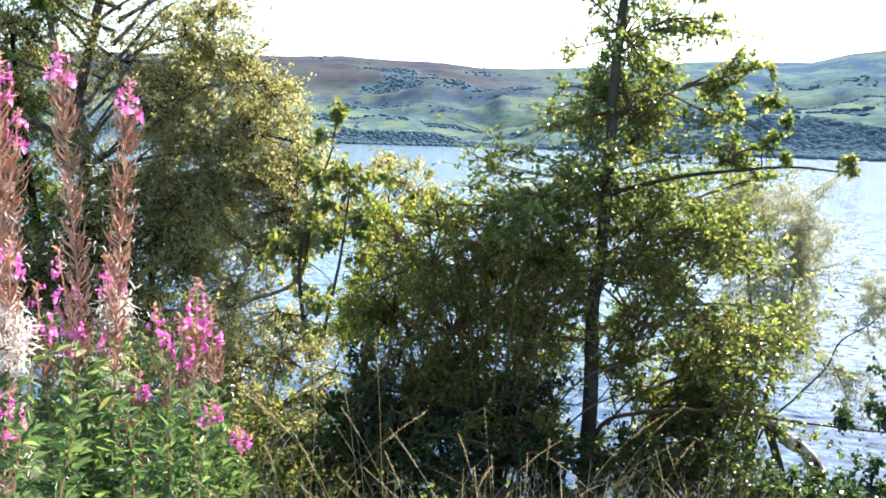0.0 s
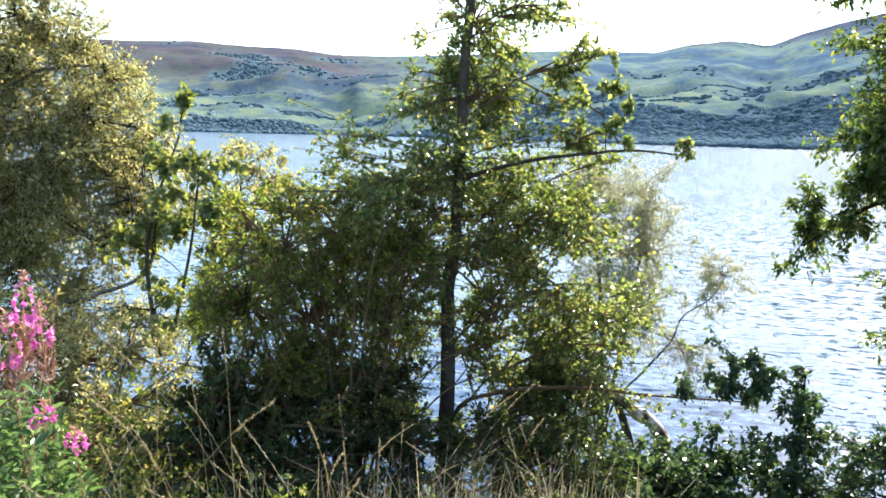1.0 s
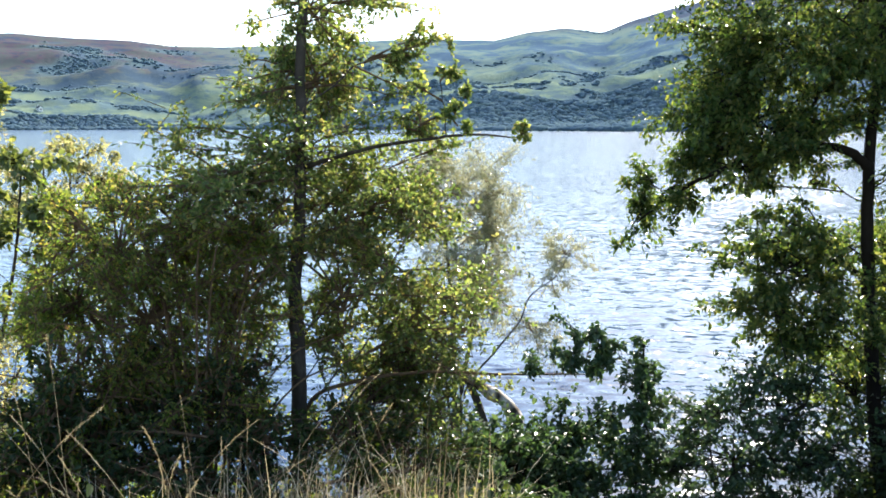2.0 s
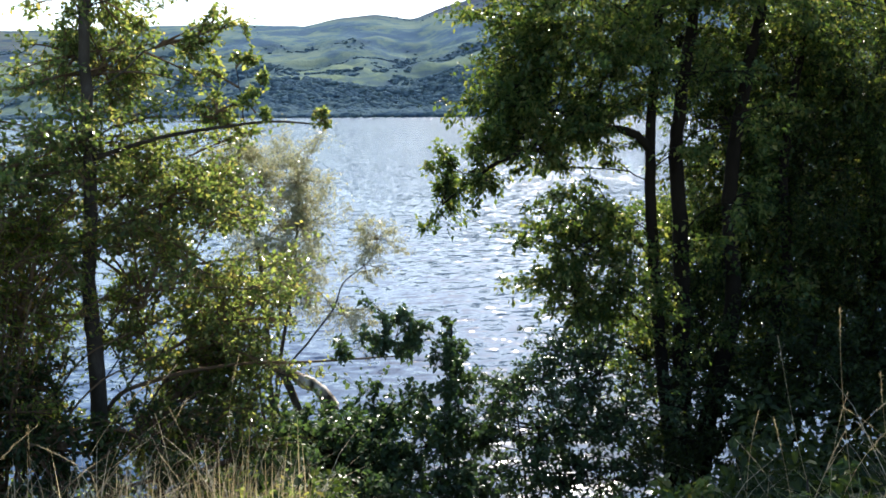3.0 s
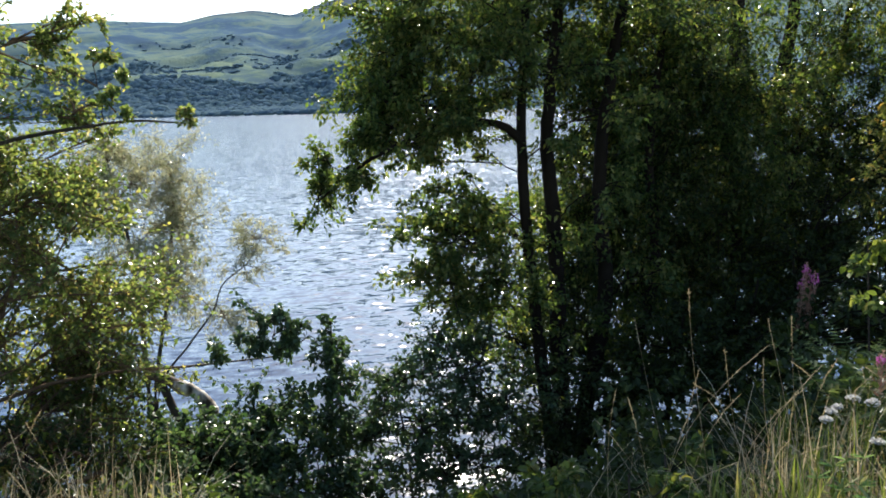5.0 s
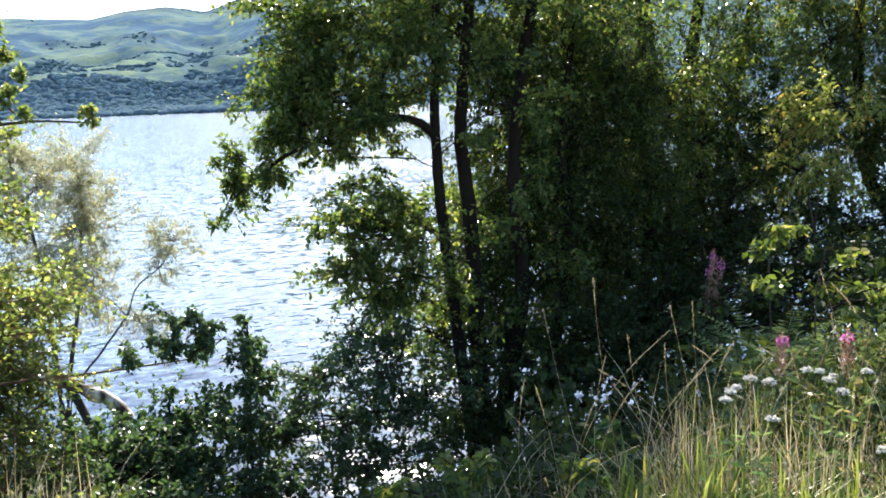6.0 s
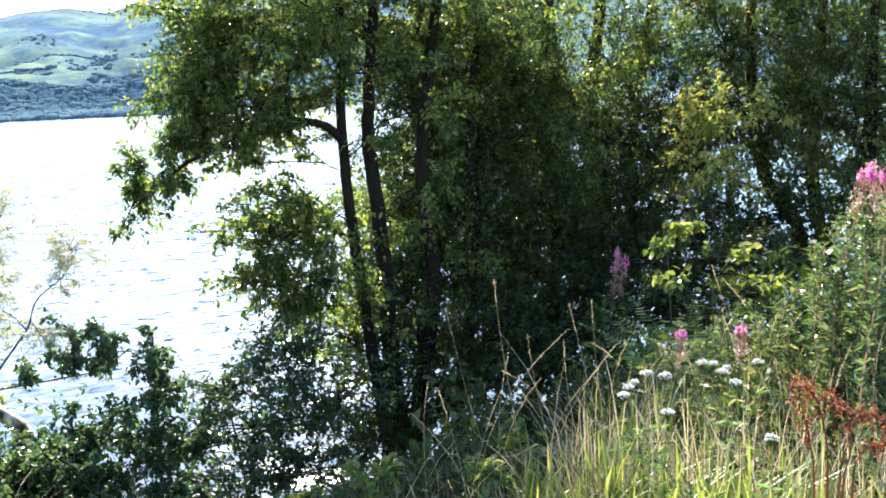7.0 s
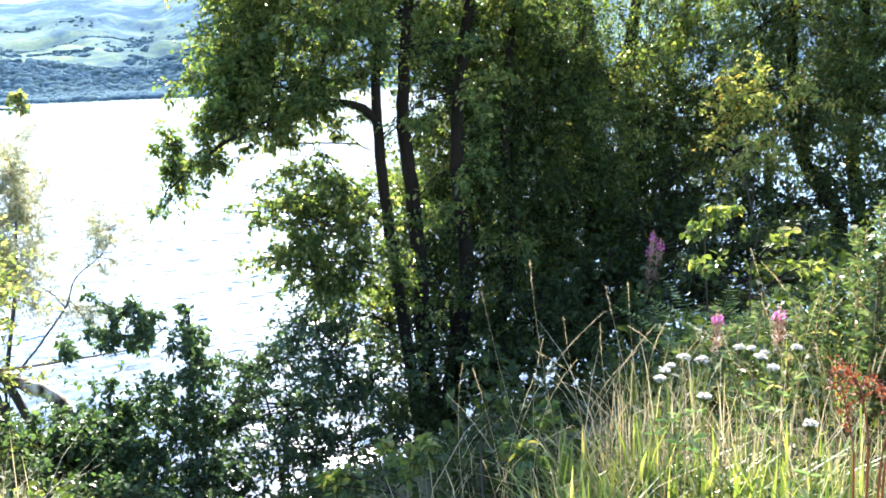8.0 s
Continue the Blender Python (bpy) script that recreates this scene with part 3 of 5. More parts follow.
woody("alder_sapling", (1.1, 5.4, -1.0), "thin leaning alder sapling with dark leaves at its tip", "tree",
      [([(0.95, 5.42, -0.75), (0.99, 5.46, -0.16), (1.34, 5.49, -0.03), (1.78, 5.43, 0.00), (2.25, 5.25, -0.01), (2.70, 4.99, 0.02)], 0.016, 0.004)],
      ALDER_LOW, SAPLING, BROWN_TWIG, 0.036, 0.62)

SALLOW_CROWN = [
    (-0.08, 5.30, 0.88, 0.36, 0.27, 0.90), (0.26, 5.39, 0.98, 0.41, 0.27, 1.00), (0.60, 5.37, 0.86, 0.30, 0.30, 0.80),
    (-0.30, 5.29, 0.57, 0.27, 0.33, 1.00), (0.07, 5.20, 0.50, 0.42, 0.36, 1.10), (0.51, 5.28, 0.46, 0.36, 0.33, 0.75),
    (-0.15, 5.10, 0.14, 0.35, 0.35, 1.20), (0.28, 5.09, 0.02, 0.41, 0.32, 0.95), (0.56, 5.27, -0.09, 0.23, 0.30, 0.60),
    (-0.43, 4.98, -0.09, 0.31, 0.28, 1.10), (-0.02, 5.60, 1.09, 0.28, 0.18, 0.80), (0.77, 5.55, 0.55, 0.18, 0.21, 0.60),
    (1.21, 5.88, 0.55, 0.26, 0.26, 0.60), (-0.29, 5.49, 0.99, 0.21, 0.21, 0.60),
    (0.31, 5.83, 0.53, 0.30, 0.28, 0.40), (0.55, 5.92, 0.20, 0.30, 0.28, 0.40), (0.19, 5.74, 0.13, 0.30, 0.25, 0.40),
    (0.74, 5.90, 0.68, 0.26, 0.26, 0.35), (0.49, 5.82, 0.88, 0.30, 0.28, 0.35), (0.77, 5.80, -0.16, 0.25, 0.25, 0.35),
    (-0.11, 5.73, 0.71, 0.28, 0.28, 0.35), (-0.45, 5.81, 0.44, 0.30, 0.30, 0.40),
]
SALLOW_WANDS = []
for k in range(16):
    fan = -1 + 2 * (k + rng.uniform(0, 0.8)) / 16
    x0, y0, far = 0.28 + 0.16 * fan, 4.95 + rng.uniform(-0.05, 0.15), 0.75 * fan
    rise = 1.45 - 0.75 * fan * fan + rng.uniform(-0.15, 0.15)
    SALLOW_WANDS.append(([(x0, y0, -0.52), (x0 + far * 0.25, y0 + 0.02, -0.5 + rise * 0.45), (x0 + far * 0.65, y0 + 0.08, -0.5 + rise * 0.85), (x0 + far * 1.15, y0 + 0.12, -0.5 + rise)], 0.009, 0.003))
woody("sallow_bush", (0.2, 5.0, -0.9), "dense arching sallow bush with small olive-green leaves", "bush",
      [([(0.29, 4.99, -0.48), (0.24, 5.09, 0.09), (0.16, 5.20, 0.60), (0.05, 5.30, 1.02)], 0.022, 0.008),
       ([(0.35, 4.99, -0.48), (0.41, 5.18, 0.14), (0.60, 5.27, 0.67), (0.73, 5.35, 1.03)], 0.022, 0.008),
       ([(0.16, 5.00, -0.49), (-0.05, 5.00, 0.04), (-0.19, 5.10, 0.48)], 0.018, 0.007),
       ([(0.23, 5.09, -0.53), (-0.25, 5.19, -0.09), (-0.47, 5.28, 0.36)], 0.018, 0.007)] + SALLOW_WANDS,
      SALLOW_CROWN, RUSTY, BROWN_TWIG, 0.031, 0.5, 0.8, plain=True, twig=0.007, sprays=BROWN_TWIG)

WILLOW_CROWN = [
    (3.18, 9.75, 1.06, 0.32, 0.38, 0.70), (3.48, 9.64, 0.82, 0.51, 0.38, 0.60), (3.81, 9.63, 0.88, 0.29, 0.39, 0.50),
    (3.85, 9.51, 0.32, 0.32, 0.51, 0.55), (3.43, 9.45, 0.20, 0.44, 0.44, 0.60), (3.68, 9.36, -0.23, 0.38, 0.38, 0.50),
    (4.69, 9.46, 0.10, 0.26, 0.18, 0.90), (4.52, 9.43, -0.20, 0.23, 0.20, 0.40), (4.15, 9.16, -0.72, 0.44, 0.25, 0.40),
]
woody("silver_willow", (3.2, 8.6, -2.0), "thin silver-leaved willow leaning over the water", "tree",
      [([(3.04, 8.53, -2.15), (3.06, 8.63, -1.33), (3.20, 9.11, -0.48), (3.25, 9.51, 0.32), (3.18, 9.75, 1.06)], 0.035, 0.008),
       ([(3.06, 8.52, -2.15), (3.15, 8.70, -1.24), (3.55, 9.19, -0.26), (3.78, 9.53, 0.57)], 0.03, 0.008),
       ([(3.08, 8.51, -2.14), (3.18, 8.69, -1.24), (3.64, 8.94, -0.85), (3.99, 9.12, -0.59), (4.22, 9.35, -0.36), (4.57, 9.41, -0.15), (4.77, 9.42, 0.15)], 0.014, 0.004),
       ([(3.99, 9.12, -0.61), (3.91, 9.26, -0.45), (3.74, 9.33, -0.29), (3.64, 9.37, -0.11)], 0.007, 0.003)],
      WILLOW_CROWN, SILVER, GREY_BARK, 0.04, 0.34, 1.35, plain=True, twig=0.0022, sprays=BROWN_TWIG)

GREEN_BUSH_CROWN = [
    (2.63, 5.79, -0.82, 0.32, 0.24, 1.20), (3.33, 5.40, -0.06, 0.13, 0.16, 0.90), (3.04, 5.44, -0.02, 0.12, 0.11, 0.90),
    (3.28, 5.32, -0.40, 0.23, 0.23, 1.20), (3.03, 5.23, -0.74, 0.34, 0.30, 1.30), (2.68, 5.40, -0.63, 0.30, 0.26, 1.20),
    (2.28, 5.46, -0.75, 0.37, 0.30, 1.20), (2.56, 5.01, -0.87, 0.49, 0.25, 1.30), (3.51, 5.18, -0.67, 0.23, 0.23, 0.30),
    (4.05, 5.29, -0.59, 0.37, 0.25, 0.15), (4.12, 4.99, -0.96, 0.40, 0.28, 0.12), (3.07, 4.86, -1.03, 0.39, 0.18, 0.90),
    (2.21, 5.48, -0.67, 0.30, 0.20, 1.00),
    (3.81, 4.60, -1.18, 0.44, 0.11, 0.35), (2.77, 6.02, -0.85, 0.21, 0.21, 1.10), (2.51, 6.01, -0.89, 0.20, 0.16, 1.00),
]
woody("alder_saplings", (3.2, 5.0, -1.2), "dark green alder saplings with round leaves at the water's edge", "bush",
      [([(3.13, 5.17, -1.25), (3.26, 5.33, -0.74), (3.33, 5.40, 0.07)], 0.014, 0.005),
       ([(2.68, 5.29, -1.17), (2.75, 5.48, -0.75), (2.78, 5.57, -0.41)], 0.014, 0.005),
       ([(3.79, 5.11, -1.50), (3.88, 5.29, -1.05), (3.87, 5.41, -0.55)], 0.014, 0.005)],
      GREEN_BUSH_CROWN, SAPLING, DARK_BARK, 0.042, 0.68)

# lobes above z 2.7 are unseen, added to keep sun off the verge edge
BIG_ALDER_TOP = [
    (4.51, 5.43, 2.08, 0.57, 0.39, 0.85), (4.16, 5.92, 2.20, 0.36, 0.27, 0.90), (4.17, 5.79, 1.73, 0.36, 0.31, 1.10),
    (4.38, 5.40, 1.55, 0.52, 0.30, 1.10), (4.04, 5.87, 1.40, 0.27, 0.27, 0.90), (3.78, 6.25, 0.91, 0.15, 0.25, 1.30),
    (3.77, 6.26, 1.17, 0.14, 0.14, 0.70), (3.95, 5.81, 0.93, 0.18, 0.11, 0.80), (3.86, 5.98, 1.10, 0.20, 0.16, 0.90),
    (4.19, 5.54, 1.21, 0.26, 0.17, 0.90), (4.40, 5.38, 1.36, 0.26, 0.13, 0.80), (4.74, 5.50, 1.16, 0.32, 0.14, 0.35),
    (5.73, 5.71, 2.12, 0.65, 0.45, 0.85), (4.88, 5.39, 2.46, 0.86, 0.32, 0.85), (6.65, 5.48, 2.12, 0.69, 0.64, 0.85),
    (5.88, 5.14, 2.53, 0.87, 0.34, 0.85), (4.30, 5.60, 3.05, 0.60, 0.40, 0.90), (4.75, 5.20, 3.25, 0.60, 0.40, 0.90),
    (3.95, 5.85, 2.75, 0.45, 0.30, 0.80),
    (4.50, 5.32, 1.42, 0.28, 0.20, 0.56), (4.32, 5.51, 1.37, 0.28, 0.20, 0.56), (4.11, 5.71, 1.40, 0.28, 0.22, 0.63),
    (4.24, 5.51, 1.62, 0.32, 0.26, 0.63), (4.03, 5.77, 1.72, 0.30, 0.26, 0.63), (4.55, 5.28, 1.77, 0.32, 0.28, 0.63),
    (4.72, 5.14, 2.01, 0.34, 0.28, 0.63), (4.22, 5.64, 2.00, 0.34, 0.28, 0.63),
]
BIG_ALDER_LOW = [
    (4.81, 5.44, 0.59, 0.32, 0.27, 0.90), (6.02, 5.71, 0.52, 0.46, 0.46, 0.90), (4.39, 5.40, 0.57, 0.35, 0.26, 0.90),
    (4.63, 5.20, 0.19, 0.43, 0.30, 1.00), (5.64, 5.66, -0.04, 0.44, 0.40, 0.80), (5.33, 5.53, -0.67, 0.48, 0.33, 0.50),
    (6.62, 5.66, 1.14, 0.54, 0.59, 1.10), (7.12, 5.39, 0.83, 0.66, 0.66, 1.20), (6.44, 5.71, 0.08, 0.59, 0.59, 0.95),
    (7.25, 5.39, -0.20, 0.67, 0.61, 1.10), (7.54, 4.84, 0.14, 0.55, 0.66, 1.10), (6.28, 4.99, -0.72, 0.59, 0.40, 0.90),
    (7.37, 5.07, 1.47, 0.61, 0.61, 1.10), (7.33, 4.78, -0.71, 0.43, 0.43, 1.00), (4.36, 5.29, 0.10, 0.34, 0.30, 0.90),
    (4.97, 5.45, -0.32, 0.37, 0.27, 0.60),
    (4.21, 5.53, 0.57, 0.22, 0.15, 0.80), (4.34, 5.43, 0.75, 0.22, 0.16, 0.80), (4.52, 5.30, 0.85, 0.24, 0.16, 0.80),
    (4.20, 5.41, 0.27, 0.25, 0.20, 0.80),
]
BIG_ALDER_FRONT = [
    (4.94, 4.74, 1.28, 0.22, 0.18, 0.40), (5.10, 4.66, 0.58, 0.20, 0.22, 0.35), (4.77, 4.83, 0.09, 0.24, 0.16, 0.40),
    (5.31, 4.43, 0.92, 0.22, 0.20, 0.40), (5.51, 4.35, 0.25, 0.22, 0.20, 0.35), (5.07, 4.61, -0.20, 0.20, 0.16, 0.30),
    (5.21, 4.39, 1.51, 0.26, 0.20, 0.45), (4.68, 4.91, 0.49, 0.20, 0.16, 0.40), (4.96, 4.65, 1.81, 0.28, 0.20, 0.45),
]
BIG_ALDER_STEMS = [
    ([(4.99, 4.89, -2.01), (4.99, 4.89, -1.23), (4.99, 5.03, -0.31), (5.00, 5.15, 0.41), (4.97, 5.18, 1.26), (4.99, 5.16, 1.90), (5.03, 5.13, 2.85)], 0.06, 0.026),
    ([(5.09, 4.94, -2.07), (5.12, 4.91, -1.18), (5.25, 5.07, -0.38), (5.30, 5.15, 0.41), (5.33, 5.27, 1.23), (5.37, 5.23, 1.90), (5.51, 5.23, 2.87)], 0.084, 0.034),
    ([(5.33, 4.98, -2.03), (5.48, 4.98, -0.91), (5.73, 5.00, 0.01), (5.77, 5.11, 0.96), (5.92, 5.10, 1.89), (6.10, 5.05, 2.76)], 0.08, 0.034)]
BIG_ALDER_REAR = [
    ([(5.85, 5.03, -1.98), (6.10, 5.04, -0.84), (6.38, 5.02, 0.15), (6.42, 5.13, 1.15), (6.60, 5.08, 2.38)], 0.065, 0.025),
    ([(6.92, 5.00, -1.79), (7.20, 4.97, -0.94), (7.46, 4.95, 0.09), (7.56, 5.15, 1.35), (7.71, 5.11, 2.69)], 0.08, 0.03),
    ([(4.97, 5.18, 1.28), (4.80, 5.20, 1.39), (4.60, 5.29, 1.43), (4.34, 5.43, 1.40), (4.09, 5.60, 1.27), (3.86, 5.87, 1.08), (3.71, 6.18, 0.83)], 0.036, 0.006)]
woody("alder_tree", (5.3, 4.4, -1.4), "many-stemmed alder tree with dark trunks and a dense drooping crown", "tree",
      BIG_ALDER_STEMS + BIG_ALDER_REAR,
      BIG_ALDER_TOP + BIG_ALDER_LOW + BIG_ALDER_FRONT, COMMON, DARK_BARK, 0.046, 0.66, 1.4, plain=True)

SHORE_BUSH_CROWN = [
    (3.75, 5.35, -0.45, 0.33, 0.20, 0.60), (4.21, 5.15, -0.32, 0.41, 0.21, 0.50), (4.48, 5.07, -0.29, 0.29, 0.21, 0.50),
    (3.84, 5.04, -0.71, 0.47, 0.24, 0.60), (4.43, 4.85, -0.63, 0.41, 0.33, 0.60), (3.37, 5.11, -0.74, 0.42, 0.23, 0.70),
    (3.81, 4.71, -0.99, 0.49, 0.15, 0.90), (4.67, 4.78, -1.10, 0.33, 0.25, 0.70),
    (3.82, 4.97, -0.34, 0.36, 0.20, 0.29), (4.20, 4.80, -0.29, 0.34, 0.22, 0.29), (3.88, 4.67, -0.60, 0.36, 0.20, 0.32),
    (4.21, 4.52, -0.55, 0.30, 0.24, 0.38), (3.42, 4.63, -0.73, 0.35, 0.18, 0.34), (3.87, 4.42, -0.85, 0.36, 0.16, 0.38),
]
woody("shore_bush", (4.2, 4.6, -1.5), "open dark-leaved bush hanging over glittering water", "bush",
      [([(3.74, 4.99, -1.39), (3.83, 5.05, -0.88), (3.96, 5.21, -0.27)], 0.008, 0.003),
       ([(4.28, 4.85, -1.56), (4.32, 4.95, -0.93), (4.38, 5.02, -0.34)], 0.008, 0.003),
       ([(3.35, 5.24, -1.30), (3.41, 5.43, -0.66), (3.35, 5.58, -0.01)], 0.008, 0.003)],
      SHORE_BUSH_CROWN, SAPLING, DARK_BARK, 0.036, 0.6, 0.8)

BACK_CROWN = [
    (8.87, 6.40, 2.23, 0.61, 0.61, 0.90), (9.20, 5.94, 1.42, 0.61, 0.47, 1.10), (9.31, 5.40, 1.08, 0.60, 0.53, 1.10),
    (9.65, 5.22, 1.96, 0.61, 0.68, 1.10), (9.78, 5.00, 2.63, 0.68, 0.54, 0.80), (9.26, 5.85, 3.07, 0.88, 0.41, 0.35),
    (9.04, 5.47, 0.46, 0.65, 0.59, 1.20), (9.21, 4.78, 0.47, 0.51, 0.57, 1.10), (8.75, 4.79, -0.09, 0.55, 0.37, 1.10),
    (9.41, 5.24, 1.40, 0.40, 0.33, 0.90), (9.37, 6.05, 4.22, 1.31, 0.89, 0.20), (10.16, 5.13, 4.39, 1.33, 0.91, 0.35),
    (9.83, 5.71, 5.54, 1.19, 0.84, 0.35),
]
woody("birch_tree", (9.2, 5.7, -1.6), "tall birch trees with twin dark trunks behind the alder", "tree",
      [([(9.27, 6.20, -0.28), (9.28, 6.18, 1.63), (9.23, 6.25, 2.61), (9.26, 6.21, 5.37)], 0.1, 0.05),
       ([(9.71, 6.08, -0.34), (9.76, 6.00, 1.61), (9.82, 5.91, 2.47), (9.88, 5.82, 3.56)], 0.09, 0.05),
       ([(9.54, 5.42, -0.61), (9.58, 5.34, 0.94), (9.69, 5.16, 2.52)], 0.06, 0.03)],
      BACK_CROWN, ALDER, DARK_BARK, 0.046, 0.55, 0.72, plain=True)

EDGE_CROWN = [
    (8.94, 3.99, 1.93, 0.54, 0.60, 1.10), (9.20, 3.42, 2.00, 0.66, 0.60, 1.20), (9.12, 2.76, 1.89, 0.64, 0.64, 1.20),
    (9.10, 3.89, 2.69, 0.97, 0.42, 1.10), (9.19, 2.85, 2.56, 0.88, 0.41, 1.10), (9.04, 3.29, 1.24, 0.65, 0.47, 1.10),
    (8.85, 2.60, 1.19, 0.56, 0.51, 1.30), (8.98, 3.15, 0.65, 0.64, 0.35, 0.90), (8.79, 2.47, 0.58, 0.39, 0.45, 1.20),
    (8.72, 3.53, 0.06, 0.35, 0.29, 0.80), (9.02, 2.01, 1.46, 0.79, 1.01, 1.20), (8.64, 1.87, 0.38, 0.54, 0.54, 1.20),
    (9.35, 3.56, 3.71, 1.17, 0.86, 0.35), (9.51, 2.49, 3.52, 1.14, 0.90, 0.35), (9.56, 3.03, 4.71, 1.04, 0.74, 0.35),
    (8.49, 4.00, 1.18, 0.38, 0.34, 0.90), (8.78, 3.87, 0.97, 0.36, 0.30, 0.90), (8.47, 4.04, 0.72, 0.36, 0.30, 1.00),
    (8.86, 3.69, 1.21, 0.38, 0.34, 0.90), (8.51, 3.96, 0.38, 0.34, 0.26, 0.90), (8.97, 3.43, 0.98, 0.36, 0.34, 0.90),
    (9.08, 3.16, 1.29, 0.40, 0.40, 1.00),
]
woody("willow_tree", (9.0, 2.5, -0.7), "broad shady willow tree with leaning stems", "tree",
      [([(9.08, 3.16, -0.31), (9.15, 3.26, 0.13), (9.12, 3.59, 0.68), (9.17, 3.74, 1.80), (9.28, 3.74, 4.55)], 0.08, 0.04),
       ([(9.36, 2.99, -0.28), (9.39, 3.19, 0.50), (9.50, 3.20, 1.77), (9.64, 3.10, 4.46)], 0.07, 0.04),
       ([(8.92, 2.39, 0.01), (8.98, 2.54, 0.97), (9.08, 2.56, 2.22)], 0.08, 0.04)],
      EDGE_CROWN, DEEP, DARK_BARK, 0.05, 0.5, 0.8, plain=True)

YELLOW_CROWN = [
    (8.01, 3.39, 1.39, 0.27, 0.24, 0.90), (7.93, 3.56, 1.20, 0.32, 0.24, 0.90), (8.09, 3.21, 1.19, 0.21, 0.16, 0.70),
    (7.78, 3.65, 0.81, 0.32, 0.24, 0.70), (7.90, 3.39, 0.75, 0.26, 0.26, 0.60), (7.89, 3.65, 1.30, 0.16, 0.19, 0.70),
]
woody("yellowing_sallow", (8.0, 3.3, -1.0), "sallow shrub with yellow and orange turning leaves", "bush",
      [([(7.77, 3.43, -0.20), (7.85, 3.49, 0.40), (7.99, 3.43, 1.19)], 0.011, 0.004),
       ([(7.80, 3.38, -0.20), (7.82, 3.56, 0.65), (7.84, 3.73, 1.11)], 0.011, 0.004)],
      YELLOW_CROWN, YELLOW, GREY_BARK, 0.042, 0.5, 0.58)

BROAD_CROWN = [
    (4.77, 2.27, 0.80, 0.09, 0.07, 0.80), (4.65, 2.28, 0.69, 0.08, 0.07, 0.60), (4.84, 2.14, 0.67, 0.11, 0.08, 0.50),
    (4.82, 1.95, 0.56, 0.19, 0.13, 0.60), (4.63, 2.11, 0.52, 0.18, 0.11, 0.60), (4.79, 1.78, 0.47, 0.18, 0.12, 0.70),
]
woody("broadleaf_shrub", (4.6, 2.0, -0.5), "low shrub with large bright green leaves", "bush",
      [([(4.60, 2.17, 0.27), (4.68, 2.23, 0.56), (4.76, 2.29, 0.86)], 0.005, 0.003),
       ([(4.70, 1.98, 0.21), (4.79, 2.02, 0.50), (4.90, 2.02, 0.73)], 0.005, 0.003)],
      BROAD_CROWN, GRASS, GREY_BARK, 0.05, 0.65, 0.28)

BIRCH_TOP = [
    (-2.74, 9.62, 2.66, 0.56, 0.50, 1.00), (-2.35, 9.72, 2.97, 0.38, 0.38, 0.80), (-2.19, 9.55, 2.26, 0.43, 0.37, 0.90),
    (-1.85, 9.62, 2.04, 0.34, 0.34, 0.90), (-2.69, 9.42, 2.01, 0.55, 0.43, 0.80), (-2.26, 9.33, 1.50, 0.66, 0.42, 1.10),
    (-1.74, 9.34, 1.34, 0.48, 0.42, 1.10), (-2.90, 9.15, 1.26, 0.48, 0.42, 0.70), (-3.33, 9.43, 2.34, 0.56, 0.50, 0.68),
    (-4.19, 9.30, 2.58, 0.57, 0.57, 0.68), (-3.89, 9.43, 3.28, 1.28, 0.51, 0.68), (-2.32, 9.11, 0.82, 0.65, 0.41, 1.00),
    (-4.27, 9.04, 1.62, 0.50, 0.44, 0.52), (-4.65, 8.85, 2.14, 0.50, 0.94, 0.75),
]
BIRCH_LOW = [
    (-2.95, 8.93, 0.70, 0.53, 0.41, 0.90), (-3.70, 8.86, 0.69, 0.66, 0.48, 0.90), (-2.48, 8.65, 0.30, 0.62, 0.34, 0.90),
    (-1.81, 8.61, 0.55, 0.44, 0.39, 0.90), (-1.92, 8.38, -0.07, 0.48, 0.32, 0.90), (-3.14, 8.65, 0.06, 0.63, 0.46, 1.00),
    (-3.91, 8.55, 0.06, 0.65, 0.53, 1.00), (-1.70, 8.84, 1.02, 0.39, 0.34, 0.90), (-1.48, 9.18, 1.18, 0.35, 0.41, 0.80),
    (-1.34, 8.70, 0.66, 0.33, 0.33, 0.70), (-1.55, 9.27, 1.58, 0.26, 0.29, 0.50), (-1.44, 8.07, -0.21, 0.41, 0.21, 0.80),
]
BIRCH_SIDE = [
    (-3.03, 9.21, 1.82, 0.55, 0.42, 0.56), (-3.31, 9.01, 1.25, 0.48, 0.42, 0.56), (-2.61, 9.13, 1.49, 0.48, 0.36, 0.80),
    (-2.04, 9.38, 1.74, 0.36, 0.36, 0.80), (-2.03, 9.08, 1.11, 0.41, 0.35, 0.80), (-2.53, 8.85, 0.89, 0.46, 0.35, 0.80),
    (-1.57, 8.76, 0.76, 0.33, 0.33, 0.70),
]
